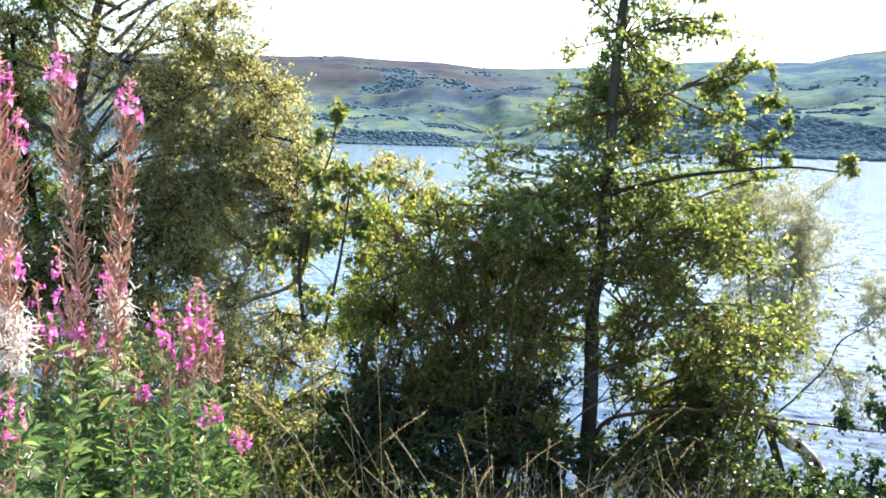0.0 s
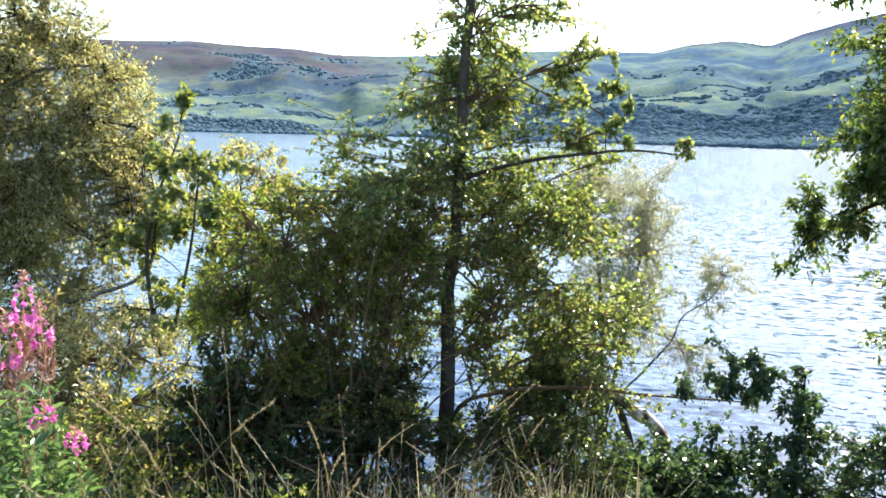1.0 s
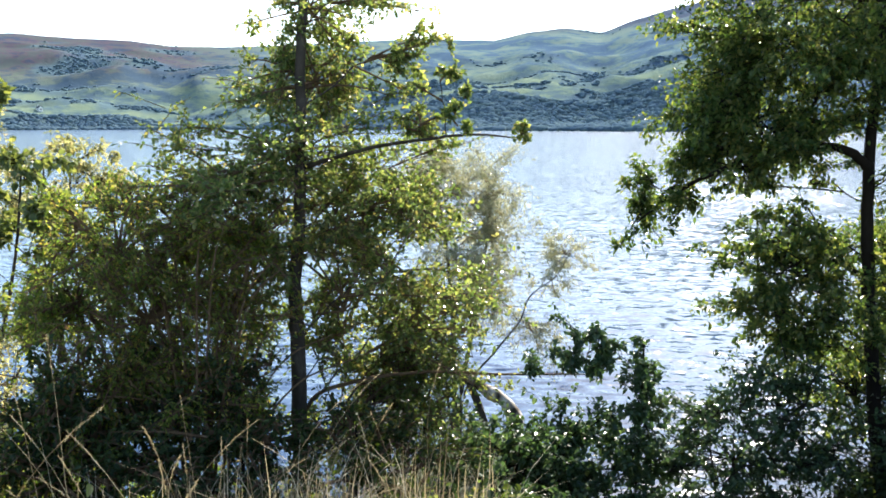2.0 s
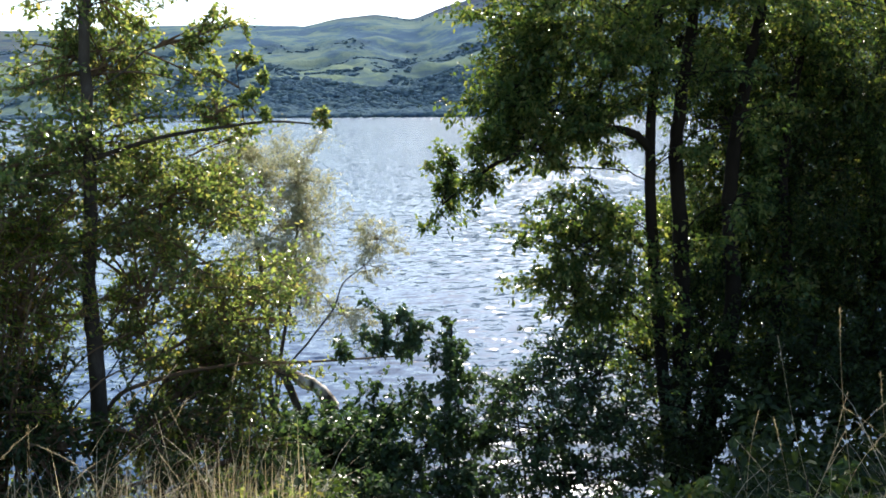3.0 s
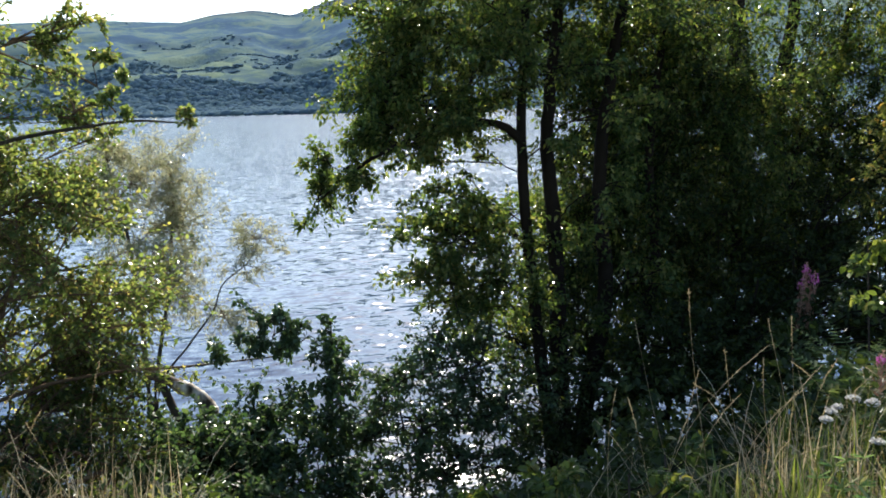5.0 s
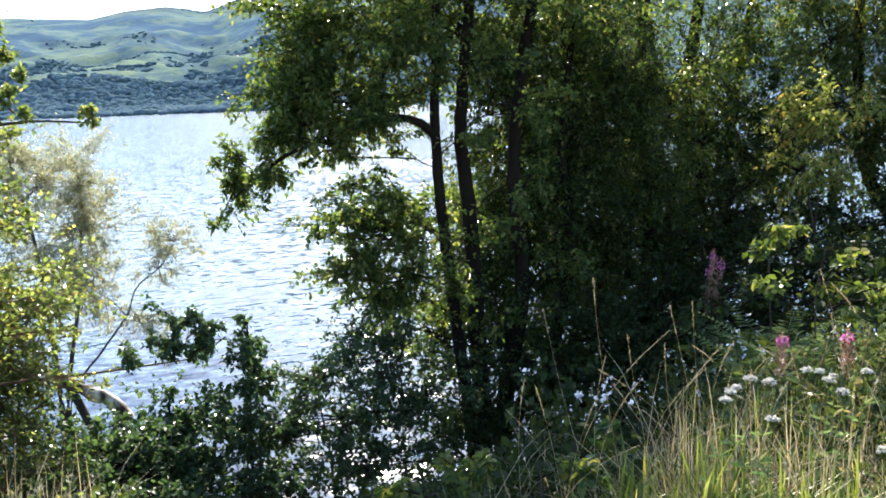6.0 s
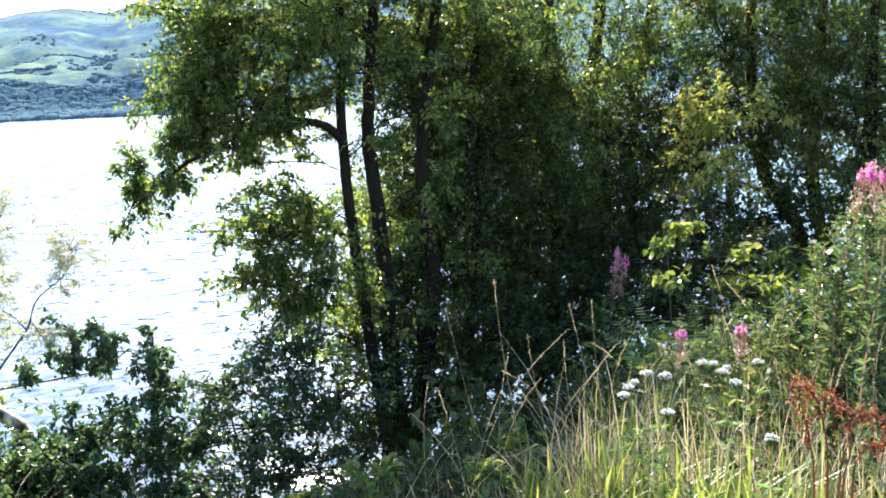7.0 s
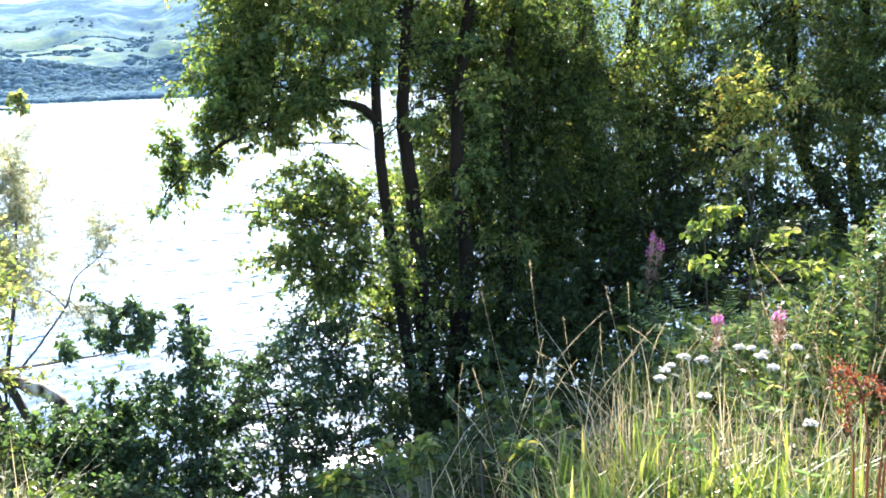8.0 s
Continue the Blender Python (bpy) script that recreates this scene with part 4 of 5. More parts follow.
BIRCH_TRUNKS = [
    ([(-3.63, 8.89, -0.68), (-3.69, 9.08, 0.55), (-3.66, 9.20, 1.24), (-3.74, 9.28, 1.92), (-3.64, 9.42, 2.61), (-3.53, 9.57, 3.54), (-3.50, 9.69, 4.69)], 0.075, 0.03),
    ([(-3.66, 9.20, 1.46), (-3.80, 9.03, 2.02), (-3.89, 9.00, 2.61), (-3.96, 8.96, 3.51)], 0.045, 0.02),
    ([(-3.66, 9.20, 1.24), (-3.00, 9.12, 1.65), (-2.50, 9.16, 2.06), (-1.96, 9.30, 2.17)], 0.022, 0.007),
    ([(-3.69, 9.19, 1.06), (-2.97, 9.02, 1.37), (-2.32, 9.11, 1.44)], 0.022, 0.007),
    ([(-3.57, 8.91, -0.22), (-2.37, 8.27, -0.01), (-1.69, 8.02, 0.16), (-1.26, 7.90, 0.39), (-1.19, 7.91, 0.94)], 0.026, 0.01),
    ([(-3.71, 9.18, 1.52), (-4.18, 8.98, 1.73), (-4.62, 8.76, 1.76)], 0.03, 0.01)]
BIRCH_BOUGHS = [
    ([(-3.66, 9.31, 1.92), (-3.43, 9.39, 2.27), (-3.03, 9.42, 2.52), (-2.66, 9.54, 2.65)], 0.02, 0.006),
    ([(-3.63, 9.32, 2.43), (-3.87, 9.22, 2.69), (-4.10, 9.12, 2.84)], 0.02, 0.006),
    ([(-3.58, 9.34, 2.72), (-3.27, 9.45, 2.97), (-2.90, 9.57, 3.11)], 0.02, 0.006),
    ([(-3.66, 9.20, 1.46), (-3.32, 9.22, 1.87), (-2.87, 9.27, 2.05), (-2.26, 9.33, 2.13), (-1.96, 9.40, 2.26)], 0.02, 0.006),
    ([(-3.85, 9.01, 2.18), (-4.12, 8.89, 2.27), (-4.38, 8.77, 2.52)], 0.02, 0.006),
    ([(-3.63, 9.10, 1.07), (-3.12, 8.97, 1.31), (-2.61, 9.14, 1.77)], 0.02, 0.006)]
BIRCH_LIMBS = []
for k in range(18):
    z = 1.15 + 2.1 * k / 17
    side = 1 if k % 2 else -1
    reach, climb = rng.uniform(0.55, 1.35) * side, rng.uniform(0.35, 0.9)
    x, y = -3.66 + 0.02 * k * (z > 2), 9.2 + 0.17 * (z - 1.2)
    BIRCH_LIMBS.append(([(x, y, z), (x + reach * 0.35, y - 0.1, z + climb * 0.3), (x + reach * 0.7, y - 0.15 + rng.normal(0, 0.1), z + climb * 0.75), (x + reach, y - 0.1 + rng.normal(0, 0.15), z + climb + rng.normal(0, 0.1))], rng.uniform(0.014, 0.026), 0.004))
woody("silver_birch", (-3.4, 9.2, -2.0), "spreading silver birch with small olive leaves at the shore", "tree",
      BIRCH_TRUNKS + BIRCH_BOUGHS + BIRCH_LIMBS,
      BIRCH_TOP + BIRCH_LOW + BIRCH_SIDE, OLIVE, BIRCH_BARK, 0.037, 0.6, 0.95, plain=True)

SHORE_ALDER_CROWN = [
    (-4.32, 9.24, 1.04, 0.57, 0.51, 1.10), (-3.79, 9.04, 0.38, 0.61, 0.49, 1.20), (-3.13, 9.29, 0.55, 0.55, 0.49, 1.20),
    (-4.00, 8.73, -0.09, 0.60, 0.48, 1.20), (-3.29, 8.91, -0.22, 0.59, 0.48, 1.10), (-2.70, 9.42, 0.43, 0.49, 0.37, 0.90),
    (-4.60, 8.65, 0.57, 0.61, 0.74, 1.20), (-4.48, 9.27, 1.95, 0.52, 0.52, 0.85), (-4.71, 8.82, 1.76, 0.56, 0.63, 0.94),
    (-2.48, 8.86, -0.24, 0.52, 0.35, 0.80), (-4.46, 9.39, 2.70, 0.59, 0.52, 0.77),
]
woody("shore_alder", (-4.6, 8.6, -2.0), "dark leafy alder behind the birch at the shore", "tree",
      [([(-4.01, 8.72, -0.65), (-4.02, 8.94, 0.39), (-4.22, 9.06, 1.50), (-4.29, 9.03, 2.55)], 0.05, 0.02),
       ([(-2.90, 8.73, -0.62), (-2.90, 8.94, 0.25), (-2.87, 9.06, 0.92)], 0.04, 0.02),
       ([(-4.45, 8.28, -0.56), (-4.55, 8.45, 0.70), (-4.56, 8.67, 2.03)], 0.05, 0.02)],
      SHORE_ALDER_CROWN, ALDER, DARK_BARK, 0.056, 0.55, 0.8, plain=True)

WHITEBEAM_CROWN = [
    (-0.91, 7.34, 1.64, 0.14, 0.14, 0.90), (-0.80, 7.26, 1.33, 0.25, 0.18, 1.00), (-1.04, 7.33, 1.22, 0.19, 0.21, 0.70),
    (-0.61, 7.17, 1.02, 0.23, 0.20, 0.80), (-0.65, 7.17, 0.66, 0.25, 0.27, 0.80), (-0.84, 7.25, 0.82, 0.23, 0.23, 0.60),
    (-1.10, 7.32, 0.62, 0.28, 0.32, 0.70), (-0.78, 7.16, 0.29, 0.27, 0.27, 0.70), (-1.10, 7.22, 0.17, 0.27, 0.23, 0.60),
    (-0.43, 7.19, 1.02, 0.18, 0.18, 0.50),
]
woody("whitebeam_sapling", (-1.1, 7.2, -1.7), "sapling with large pale round leaves", "tree",
      [([(-1.09, 7.32, -0.23), (-1.17, 7.31, 0.53), (-1.10, 7.32, 0.99), (-0.91, 7.34, 1.55)], 0.02, 0.006),
       ([(-1.01, 7.23, -0.20), (-0.84, 7.25, 0.59), (-0.76, 7.26, 1.24)], 0.016, 0.006)],
      WHITEBEAM_CROWN, PALE, GREY_BARK, 0.058, 0.75)

RUSSET_CROWN = [
    (-0.53, 8.78, 1.22, 0.33, 0.22, 0.60), (-0.81, 8.76, 1.27, 0.22, 0.17, 0.50), (-0.25, 8.60, 1.08, 0.22, 0.22, 0.60),
    (-0.67, 8.57, 0.85, 0.32, 0.27, 0.50),
]
woody("russet_shrub", (-0.7, 8.5, -2.2), "fine-twigged shrub with pale russet leaves by the water", "bush",
      [([(-0.70, 8.57, -0.52), (-0.62, 8.68, 0.35), (-0.53, 8.78, 1.17)], 0.02, 0.006),
       ([(-0.65, 8.58, -0.52), (-0.79, 8.66, 0.51), (-0.75, 8.77, 1.22)], 0.02, 0.006)],
      RUSSET_CROWN, OLIVE, GREY_BARK, 0.045, 0.45)

UNDER_CROWN = [
    (-1.14, 6.40, 0.08, 0.28, 0.20, 0.80), (-1.46, 6.54, -0.05, 0.34, 0.25, 0.90), 
    (-1.05, 5.91, -0.19, 0.38, 0.23, 0.90), (-1.30, 5.86, -0.34, 0.30, 0.30, 1.00),
    (-0.88, 5.33, -0.37, 0.41, 0.24, 0.90), (-2.01, 7.33, -0.06, 0.38, 0.29, 1.00), (-2.11, 6.88, -0.33, 0.41, 0.27, 1.00),
    (-2.64, 7.13, -0.22, 0.48, 0.29, 1.00), (-1.68, 6.59, -0.32, 0.30, 0.26, 0.90),
]
woody("bramble_thicket", (-1.0, 6.0, -1.3), "tangled pale green thicket on the bank", "bush",
      [([(-1.12, 5.89, -0.58), (-1.16, 6.09, -0.17), (-1.12, 6.30, 0.19)], 0.012, 0.005),
       ([(-0.79, 5.75, -0.52), (-0.79, 5.95, -0.12), (-0.69, 6.06, 0.09)], 0.012, 0.005),
       ([(-1.38, 6.04, -0.64), (-1.53, 6.32, -0.16)], 0.012, 0.005)],
      UNDER_CROWN, OLIVE, GREY_BARK, 0.04, 0.5, 0.95, plain=True, twig=0.006, sprays=BROWN_TWIG)

DARK_THICKET = [
    (-0.28, 4.91, -0.04, 0.28, 0.18, 0.80), (0.06, 4.92, 0.01, 0.28, 0.18, 0.90), (-0.12, 4.62, -0.19, 0.32, 0.17, 1.00),
    (0.36, 4.81, -0.06, 0.30, 0.18, 0.90), (0.23, 4.52, -0.20, 0.31, 0.17, 1.00), (0.67, 4.78, -0.09, 0.27, 0.21, 0.80),
    (0.64, 4.48, -0.23, 0.31, 0.17, 0.90), (1.06, 4.81, -0.18, 0.28, 0.18, 0.70), (1.42, 4.93, -0.26, 0.29, 0.19, 0.60),
    (1.06, 4.51, -0.28, 0.32, 0.14, 0.80), (1.59, 4.78, -0.38, 0.28, 0.16, 0.70), (0.52, 5.20, 0.12, 0.33, 0.20, 0.60),
    (0.06, 5.22, 0.22, 0.29, 0.23, 0.80), (-0.45, 4.75, -0.18, 0.30, 0.22, 1.20), (-0.42, 4.88, 0.14, 0.27, 0.24, 1.10),
]
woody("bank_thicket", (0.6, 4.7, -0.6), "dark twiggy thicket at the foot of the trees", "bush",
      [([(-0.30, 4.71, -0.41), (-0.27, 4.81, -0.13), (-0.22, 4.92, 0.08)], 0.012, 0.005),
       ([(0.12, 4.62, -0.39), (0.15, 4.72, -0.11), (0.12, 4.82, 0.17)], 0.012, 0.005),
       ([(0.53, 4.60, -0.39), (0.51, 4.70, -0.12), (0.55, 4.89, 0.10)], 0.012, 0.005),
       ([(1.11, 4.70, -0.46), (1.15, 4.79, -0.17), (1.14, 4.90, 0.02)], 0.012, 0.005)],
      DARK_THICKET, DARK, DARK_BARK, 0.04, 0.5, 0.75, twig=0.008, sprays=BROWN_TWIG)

SCRUB_CROWN = [
    (1.82, 5.94, 0.19, 0.27, 0.23, 0.70), (2.11, 6.06, 0.29, 0.24, 0.24, 0.80), (1.90, 5.92, -0.11, 0.31, 0.23, 0.80),
    (1.68, 5.78, -0.38, 0.30, 0.26, 0.70), (1.90, 5.92, -0.43, 0.23, 0.23, 0.80), (2.21, 5.92, -0.75, 0.28, 0.12, 0.80),
    (2.41, 6.16, 0.10, 0.14, 0.12, 0.40), (1.52, 5.92, -0.19, 0.23, 0.23, 0.60), (2.02, 5.98, -0.13, 0.12, 0.20, 0.50),
    (1.49, 5.73, -0.56, 0.33, 0.18, 0.70),
]
woody("sallow_scrub", (2.0, 5.6, -1.3), "loose twiggy sallow scrub with small bright leaves on the bank", "bush",
      [([(1.70, 5.77, -0.89), (1.74, 5.86, -0.41), (1.89, 6.03, 0.17)], 0.014, 0.005),
       ([(2.11, 5.85, -0.93), (2.09, 5.96, -0.45), (2.07, 6.07, 0.00)], 0.014, 0.005),
       ([(1.87, 5.82, -0.91), (1.91, 5.91, -0.35), (2.20, 6.13, 0.15)], 0.012, 0.005)],
      SCRUB_CROWN, SALLOW, GREY_BARK, 0.031, 0.55, plain=True, twig=0.007, sprays=BROWN_TWIG)

REAR_CROWN = [
    (6.95, 6.48, 0.53, 0.53, 0.65, 1.10), (7.54, 6.14, 1.67, 0.60, 0.66, 1.10), (7.46, 6.07, 0.31, 0.65, 0.71, 1.20),
    (8.01, 5.71, 0.99, 0.67, 0.73, 1.20), (7.82, 5.47, -0.31, 0.65, 0.53, 1.20), (8.33, 5.09, 0.43, 0.60, 0.66, 1.20),
    (8.05, 4.78, -0.28, 0.52, 0.40, 1.10), (7.25, 5.86, -0.60, 0.63, 0.46, 1.10), (8.69, 5.08, 1.77, 0.50, 0.56, 0.80),
    (8.01, 5.88, 2.41, 0.55, 0.49, 0.90), (6.66, 6.20, -0.64, 0.39, 0.39, 0.90), (8.54, 4.35, 0.03, 0.47, 0.47, 1.00),
    (8.72, 4.83, 0.94, 0.49, 0.55, 1.00), (9.13, 4.52, 1.33, 0.44, 0.56, 0.90),
]
REAR_FILL = [
    (5.98, 5.46, 2.03, 0.45, 0.40, 1.00), (6.08, 5.49, 1.56, 0.42, 0.38, 1.10), (6.07, 5.51, 1.08, 0.40, 0.38, 1.10),
    (6.18, 5.38, 0.58, 0.42, 0.40, 1.10), (6.52, 5.30, 1.78, 0.50, 0.50, 1.10), (6.62, 5.18, 0.91, 0.50, 0.50, 1.10),
    (5.86, 5.43, 0.12, 0.35, 0.35, 0.90), (6.44, 5.25, 0.07, 0.45, 0.45, 1.10), (6.94, 4.93, 1.62, 0.50, 0.60, 1.10),
    (7.02, 4.83, 0.50, 0.50, 0.60, 1.10),
]
# dark backing mass; its leaf colour carries the shade behind the stems
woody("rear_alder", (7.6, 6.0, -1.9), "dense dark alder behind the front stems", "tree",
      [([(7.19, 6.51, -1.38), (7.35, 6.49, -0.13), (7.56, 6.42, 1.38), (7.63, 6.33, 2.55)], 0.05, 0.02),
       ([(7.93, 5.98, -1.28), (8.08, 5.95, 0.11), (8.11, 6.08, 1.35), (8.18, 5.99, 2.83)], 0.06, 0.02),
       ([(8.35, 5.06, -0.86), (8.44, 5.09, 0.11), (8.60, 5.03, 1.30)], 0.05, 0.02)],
      # the two appended lobes are out of view, added to shade the verge
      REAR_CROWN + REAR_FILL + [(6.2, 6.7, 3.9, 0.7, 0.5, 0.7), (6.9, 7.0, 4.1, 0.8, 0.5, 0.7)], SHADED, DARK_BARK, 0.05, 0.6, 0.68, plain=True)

# ---- the dead trunk over the water ----
dead = thing("dead_trunk", (2.7, 6.6, -1.8), "broken bleached dead trunk leaning over the water", "log")
line = bend([(2.46, 6.82, -0.44), (2.56, 6.74, -0.49), (2.64, 6.60, -0.55), (2.73, 6.52, -0.60), (2.78, 6.45, -0.68), (2.81, 6.38, -0.79)], 26)
wide = np.linspace(0.045, 0.06, 26) * (1 + 0.14 * np.sin(np.linspace(0, 17, 26)) + rng.normal(0, 0.07, 26))
wide[0] *= 0.5
v, q = tubes(line[None], wide[None], 10)
attach("trunk", mesh_from("dead_trunk", v, q, [DEAD_WOOD], None, True), dead)
line = bend([(2.51, 6.70, -0.48), (2.55, 6.64, -0.61), (2.58, 6.57, -0.75), (2.61, 6.51, -0.94), (2.59, 6.46, -1.08)], 14)
v, q = tubes(line[None], np.linspace(0.03, 0.036, 14)[None], 8)
attach("branch", mesh_from("dead_branch", v, q, [GREY_BARK], None, True), dead)


# ---- herbs, flowers and grasses ----
HERB_CROWN = [
    (2.33, 2.04, 0.27, 0.09, 0.06, 0.80), (2.23, 2.13, 0.22, 0.11, 0.08, 0.80), (2.39, 1.85, 0.28, 0.11, 0.07, 0.80),
    (2.63, 1.87, 0.31, 0.10, 0.06, 0.70), (2.26, 2.37, 0.12, 0.14, 0.06, 0.90), (2.36, 1.57, 0.36, 0.10, 0.07, 0.60),
]
woody("bramble_patch", (2.2, 1.7, 0.0), "low bramble patch with rounded green leaves on the verge", "bramble",
      [([(2.27, 1.96, 0.06), (2.33, 2.04, 0.29)], 0.006, 0.003),
       ([(2.33, 1.76, 0.10), (2.40, 1.83, 0.34)], 0.006, 0.003),
       ([(2.49, 1.74, 0.17), (2.56, 1.81, 0.37)], 0.006, 0.003)],
      HERB_CROWN, DEEP, GREY_BARK, 0.036, 0.7, 0.8, twig=0.002)

SHADE_CROWN = [
    (5.85, 4.42, -0.42, 0.50, 0.36, 1.00), (6.37, 4.23, -0.32, 0.47, 0.38, 1.10), (6.84, 4.08, -0.20, 0.39, 0.34, 1.10),
    (5.56, 4.75, -0.84, 0.36, 0.27, 0.70), (5.53, 5.20, -0.57, 0.33, 0.42, 1.10), (5.55, 5.05, -1.10, 0.23, 0.28, 0.70),
    (5.53, 5.35, -1.21, 0.14, 0.29, 0.50), (7.46, 4.22, 0.15, 0.47, 0.37, 1.10), (5.99, 2.96, -0.07, 0.37, 0.20, 1.00),
    (5.60, 3.58, -0.46, 0.49, 0.20, 0.80),
]
SHADE_SKIRT = [
    (4.62, 4.56, -0.86, 0.30, 0.25, 1.10), (5.03, 4.42, -0.74, 0.35, 0.28, 1.10), (5.40, 4.30, -0.61, 0.38, 0.30, 1.10),
    (7.19, 2.77, 0.16, 0.42, 0.23, 1.00), (6.41, 2.04, 0.20, 0.41, 0.20, 1.00), (6.47, 3.12, 0.20, 0.35, 0.26, 1.00),
    (5.65, 2.53, 0.17, 0.30, 0.15, 1.00), (5.60, 2.16, 0.21, 0.33, 0.15, 1.00), (8.18, 3.51, 0.19, 0.44, 0.38, 1.10),
    (8.45, 3.14, 0.29, 0.44, 0.33, 1.00), (8.29, 4.39, 0.58, 0.40, 0.46, 0.90), (8.43, 2.63, 0.17, 0.43, 0.32, 1.00),
    (6.05, 3.05, 0.02, 0.34, 0.20, 1.00), (6.36, 2.90, 0.13, 0.36, 0.22, 1.00), (5.78, 3.12, -0.10, 0.30, 0.20, 1.00),
    (6.66, 2.74, 0.16, 0.38, 0.24, 1.00), (6.75, 2.52, 0.10, 0.36, 0.22, 1.00), (5.76, 3.53, -0.22, 0.30, 0.26, 1.00),
]
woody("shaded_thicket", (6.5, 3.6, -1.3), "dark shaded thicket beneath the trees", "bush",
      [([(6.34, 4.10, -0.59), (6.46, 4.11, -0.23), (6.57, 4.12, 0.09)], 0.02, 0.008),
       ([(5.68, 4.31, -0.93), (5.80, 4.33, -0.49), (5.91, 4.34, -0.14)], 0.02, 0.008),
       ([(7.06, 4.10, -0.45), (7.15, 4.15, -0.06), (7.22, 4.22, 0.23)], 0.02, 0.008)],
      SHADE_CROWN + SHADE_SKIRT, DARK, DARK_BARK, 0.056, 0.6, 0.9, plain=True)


def on_ground(x, y):
    return float(ground_height(np.array([x]), np.array([y]))[0][0])


def fireweed(top, group, bloom=0.07, pods=0.3, fluff=1.0, leaf=LUSH):
    """A willowherb stem: lance leaves below, rising red seed pods with fluff, pink flowers, a bud spike."""
    top = np.array(top)
    foot = np.array([top[0] + rng.normal(0, 0.05), top[1] + rng.normal(0, 0.05), on_ground(top[0], top[1]) - 0.03])
    tall = top[2] - foot[2]
    label = "tall fireweed with pink flowers and fluffy red seed pods" if bloom > 0 and pods > 0.15 else ("fireweed stem with pink flowers on top" if bloom > 0 else "leafy green fireweed stem without flowers")
    ob = thing("fireweed", foot, label, "wildflower", group)
    mid = (foot + top) / 2 + rng.normal(0, 0.03, 3) * np.array([1, 1, 0])
    line = bend([foot, mid, top], 14)
    v, q = tubes(line[None], np.linspace(0.0045, 0.0015, 14)[None], 6)
    attach("stem", mesh_from("stem", v, q, [REDDISH], None, True), ob)

    def along(f):
        f = np.clip(f, 0, 1) * 13
        i = np.minimum(f.astype(int), 12)
        return line[i] + (line[i + 1] - line[i]) * (f - i)[:, None]

    n = int(280 * tall)
    end = max(0.25, 1 - (bloom + pods) / tall)
    f = rng.uniform(0.12, end, n)
    turn = np.arange(n) * 2.4 + rng.normal(0, 1.0, n)
    way = np.stack([np.cos(turn), np.sin(turn), rng.normal(0.9, 0.6, n)], 1)
    v, q = leaves(along(f) + rng.normal(0, 0.012, (n, 3)), way, 0.07 * (1 - 0.35 * f / end) * rng.uniform(0.5, 1.25, n), 0.25, 0.3, 0.28)
    attach("foliage", mesh_from("foliage", v, q, [leaf]), ob)
    if pods > 0:
        n = int(pods * 360)
        f = rng.uniform(1 - (bloom + pods) / tall, 1 - bloom / tall, n)
        turn = np.arange(n) * 2.4
        out = np.stack([np.cos(turn), np.sin(turn), rng.uniform(0.9, 2.2, n)], 1)
        p0 = along(f)
        p2 = p0 + unit(out) * rng.uniform(0.035, 0.062, (n, 1))
        p1 = (p0 + p2) / 2 + unit(out * np.array([1, 1, 0])) * 0.008
        v, q = tubes(np.stack([p0, p1, p2], 1), np.array([[0.0014, 0.002, 0.001]]).repeat(n, 0), 3)
        tagged(attach("seed_pod", mesh_from("seed_pod", v, q, [REDDISH]), ob, "thin red rising seed pods"), kind="stuff")
        n = int(min(pods, 0.25) * 640 * fluff) + 1
        f = rng.uniform(1 - (bloom + pods) / tall, 1 - (bloom + pods * 0.3) / tall, n)
        at = along(f) + rng.normal(0, 0.022, (n, 3))
        v, q = leaves(at, rng.normal(0, 1, (n, 3)), 0.02 if fluff < 2 else 0.026, 0.1 if fluff < 2 else 0.16, 0.1, 0.1)
        tagged(attach("seed_fluff", mesh_from("seed_fluff", v, q, [FLUFF]), ob, "pale fluff of open seed pods"), kind="stuff")
    if bloom > 0:
        n = int(9 + bloom * 100)
        f = rng.uniform(1 - bloom * 1.05 / tall, 1 - 0.012 / tall, n)
        taper = np.clip((1 - f) * tall / bloom, 0.2, 1)
        turn = rng.uniform(0, 6.283, n)
        out = np.stack([np.cos(turn), np.sin(turn), rng.normal(0.1, 0.15, n)], 1)
        heart = along(f) + unit(out) * (0.012 + 0.016 * taper)[:, None]
        at, way = [], []
        for k in range(4):
            a = k * 1.571 + rng.uniform(-0.3, 0.3, n)
            side = np.stack([-np.sin(turn), np.cos(turn), 0 * turn], 1)
            way.append(side * np.cos(a)[:, None] + np.array([0, 0, 1.0]) * np.sin(a)[:, None] + out * 0.4)
            at.append(heart)
        v, q = leaves(np.concatenate(at), np.concatenate(way), np.tile(0.015 * taper + 0.003, 4), 0.8, 0.2, 0.05)
        tagged(attach("blossom", mesh_from("blossom", v, q, [PINK]), ob, "bright pink petals"), kind="stuff")
        n = 26
        f = rng.uniform(1 - 0.05 / tall, 1.0, n)
        turn = rng.uniform(0, 6.283, n)
        v, q = leaves(along(f), np.stack([np.cos(turn), np.sin(turn), rng.uniform(0.2, 1.2, n)], 1), 0.016, 0.3, 0.3, 0.1)
        tagged(attach("flower_bud", mesh_from("flower_bud", v, q, [REDDISH]), ob, "dark red buds"), kind="stuff")
    return ob


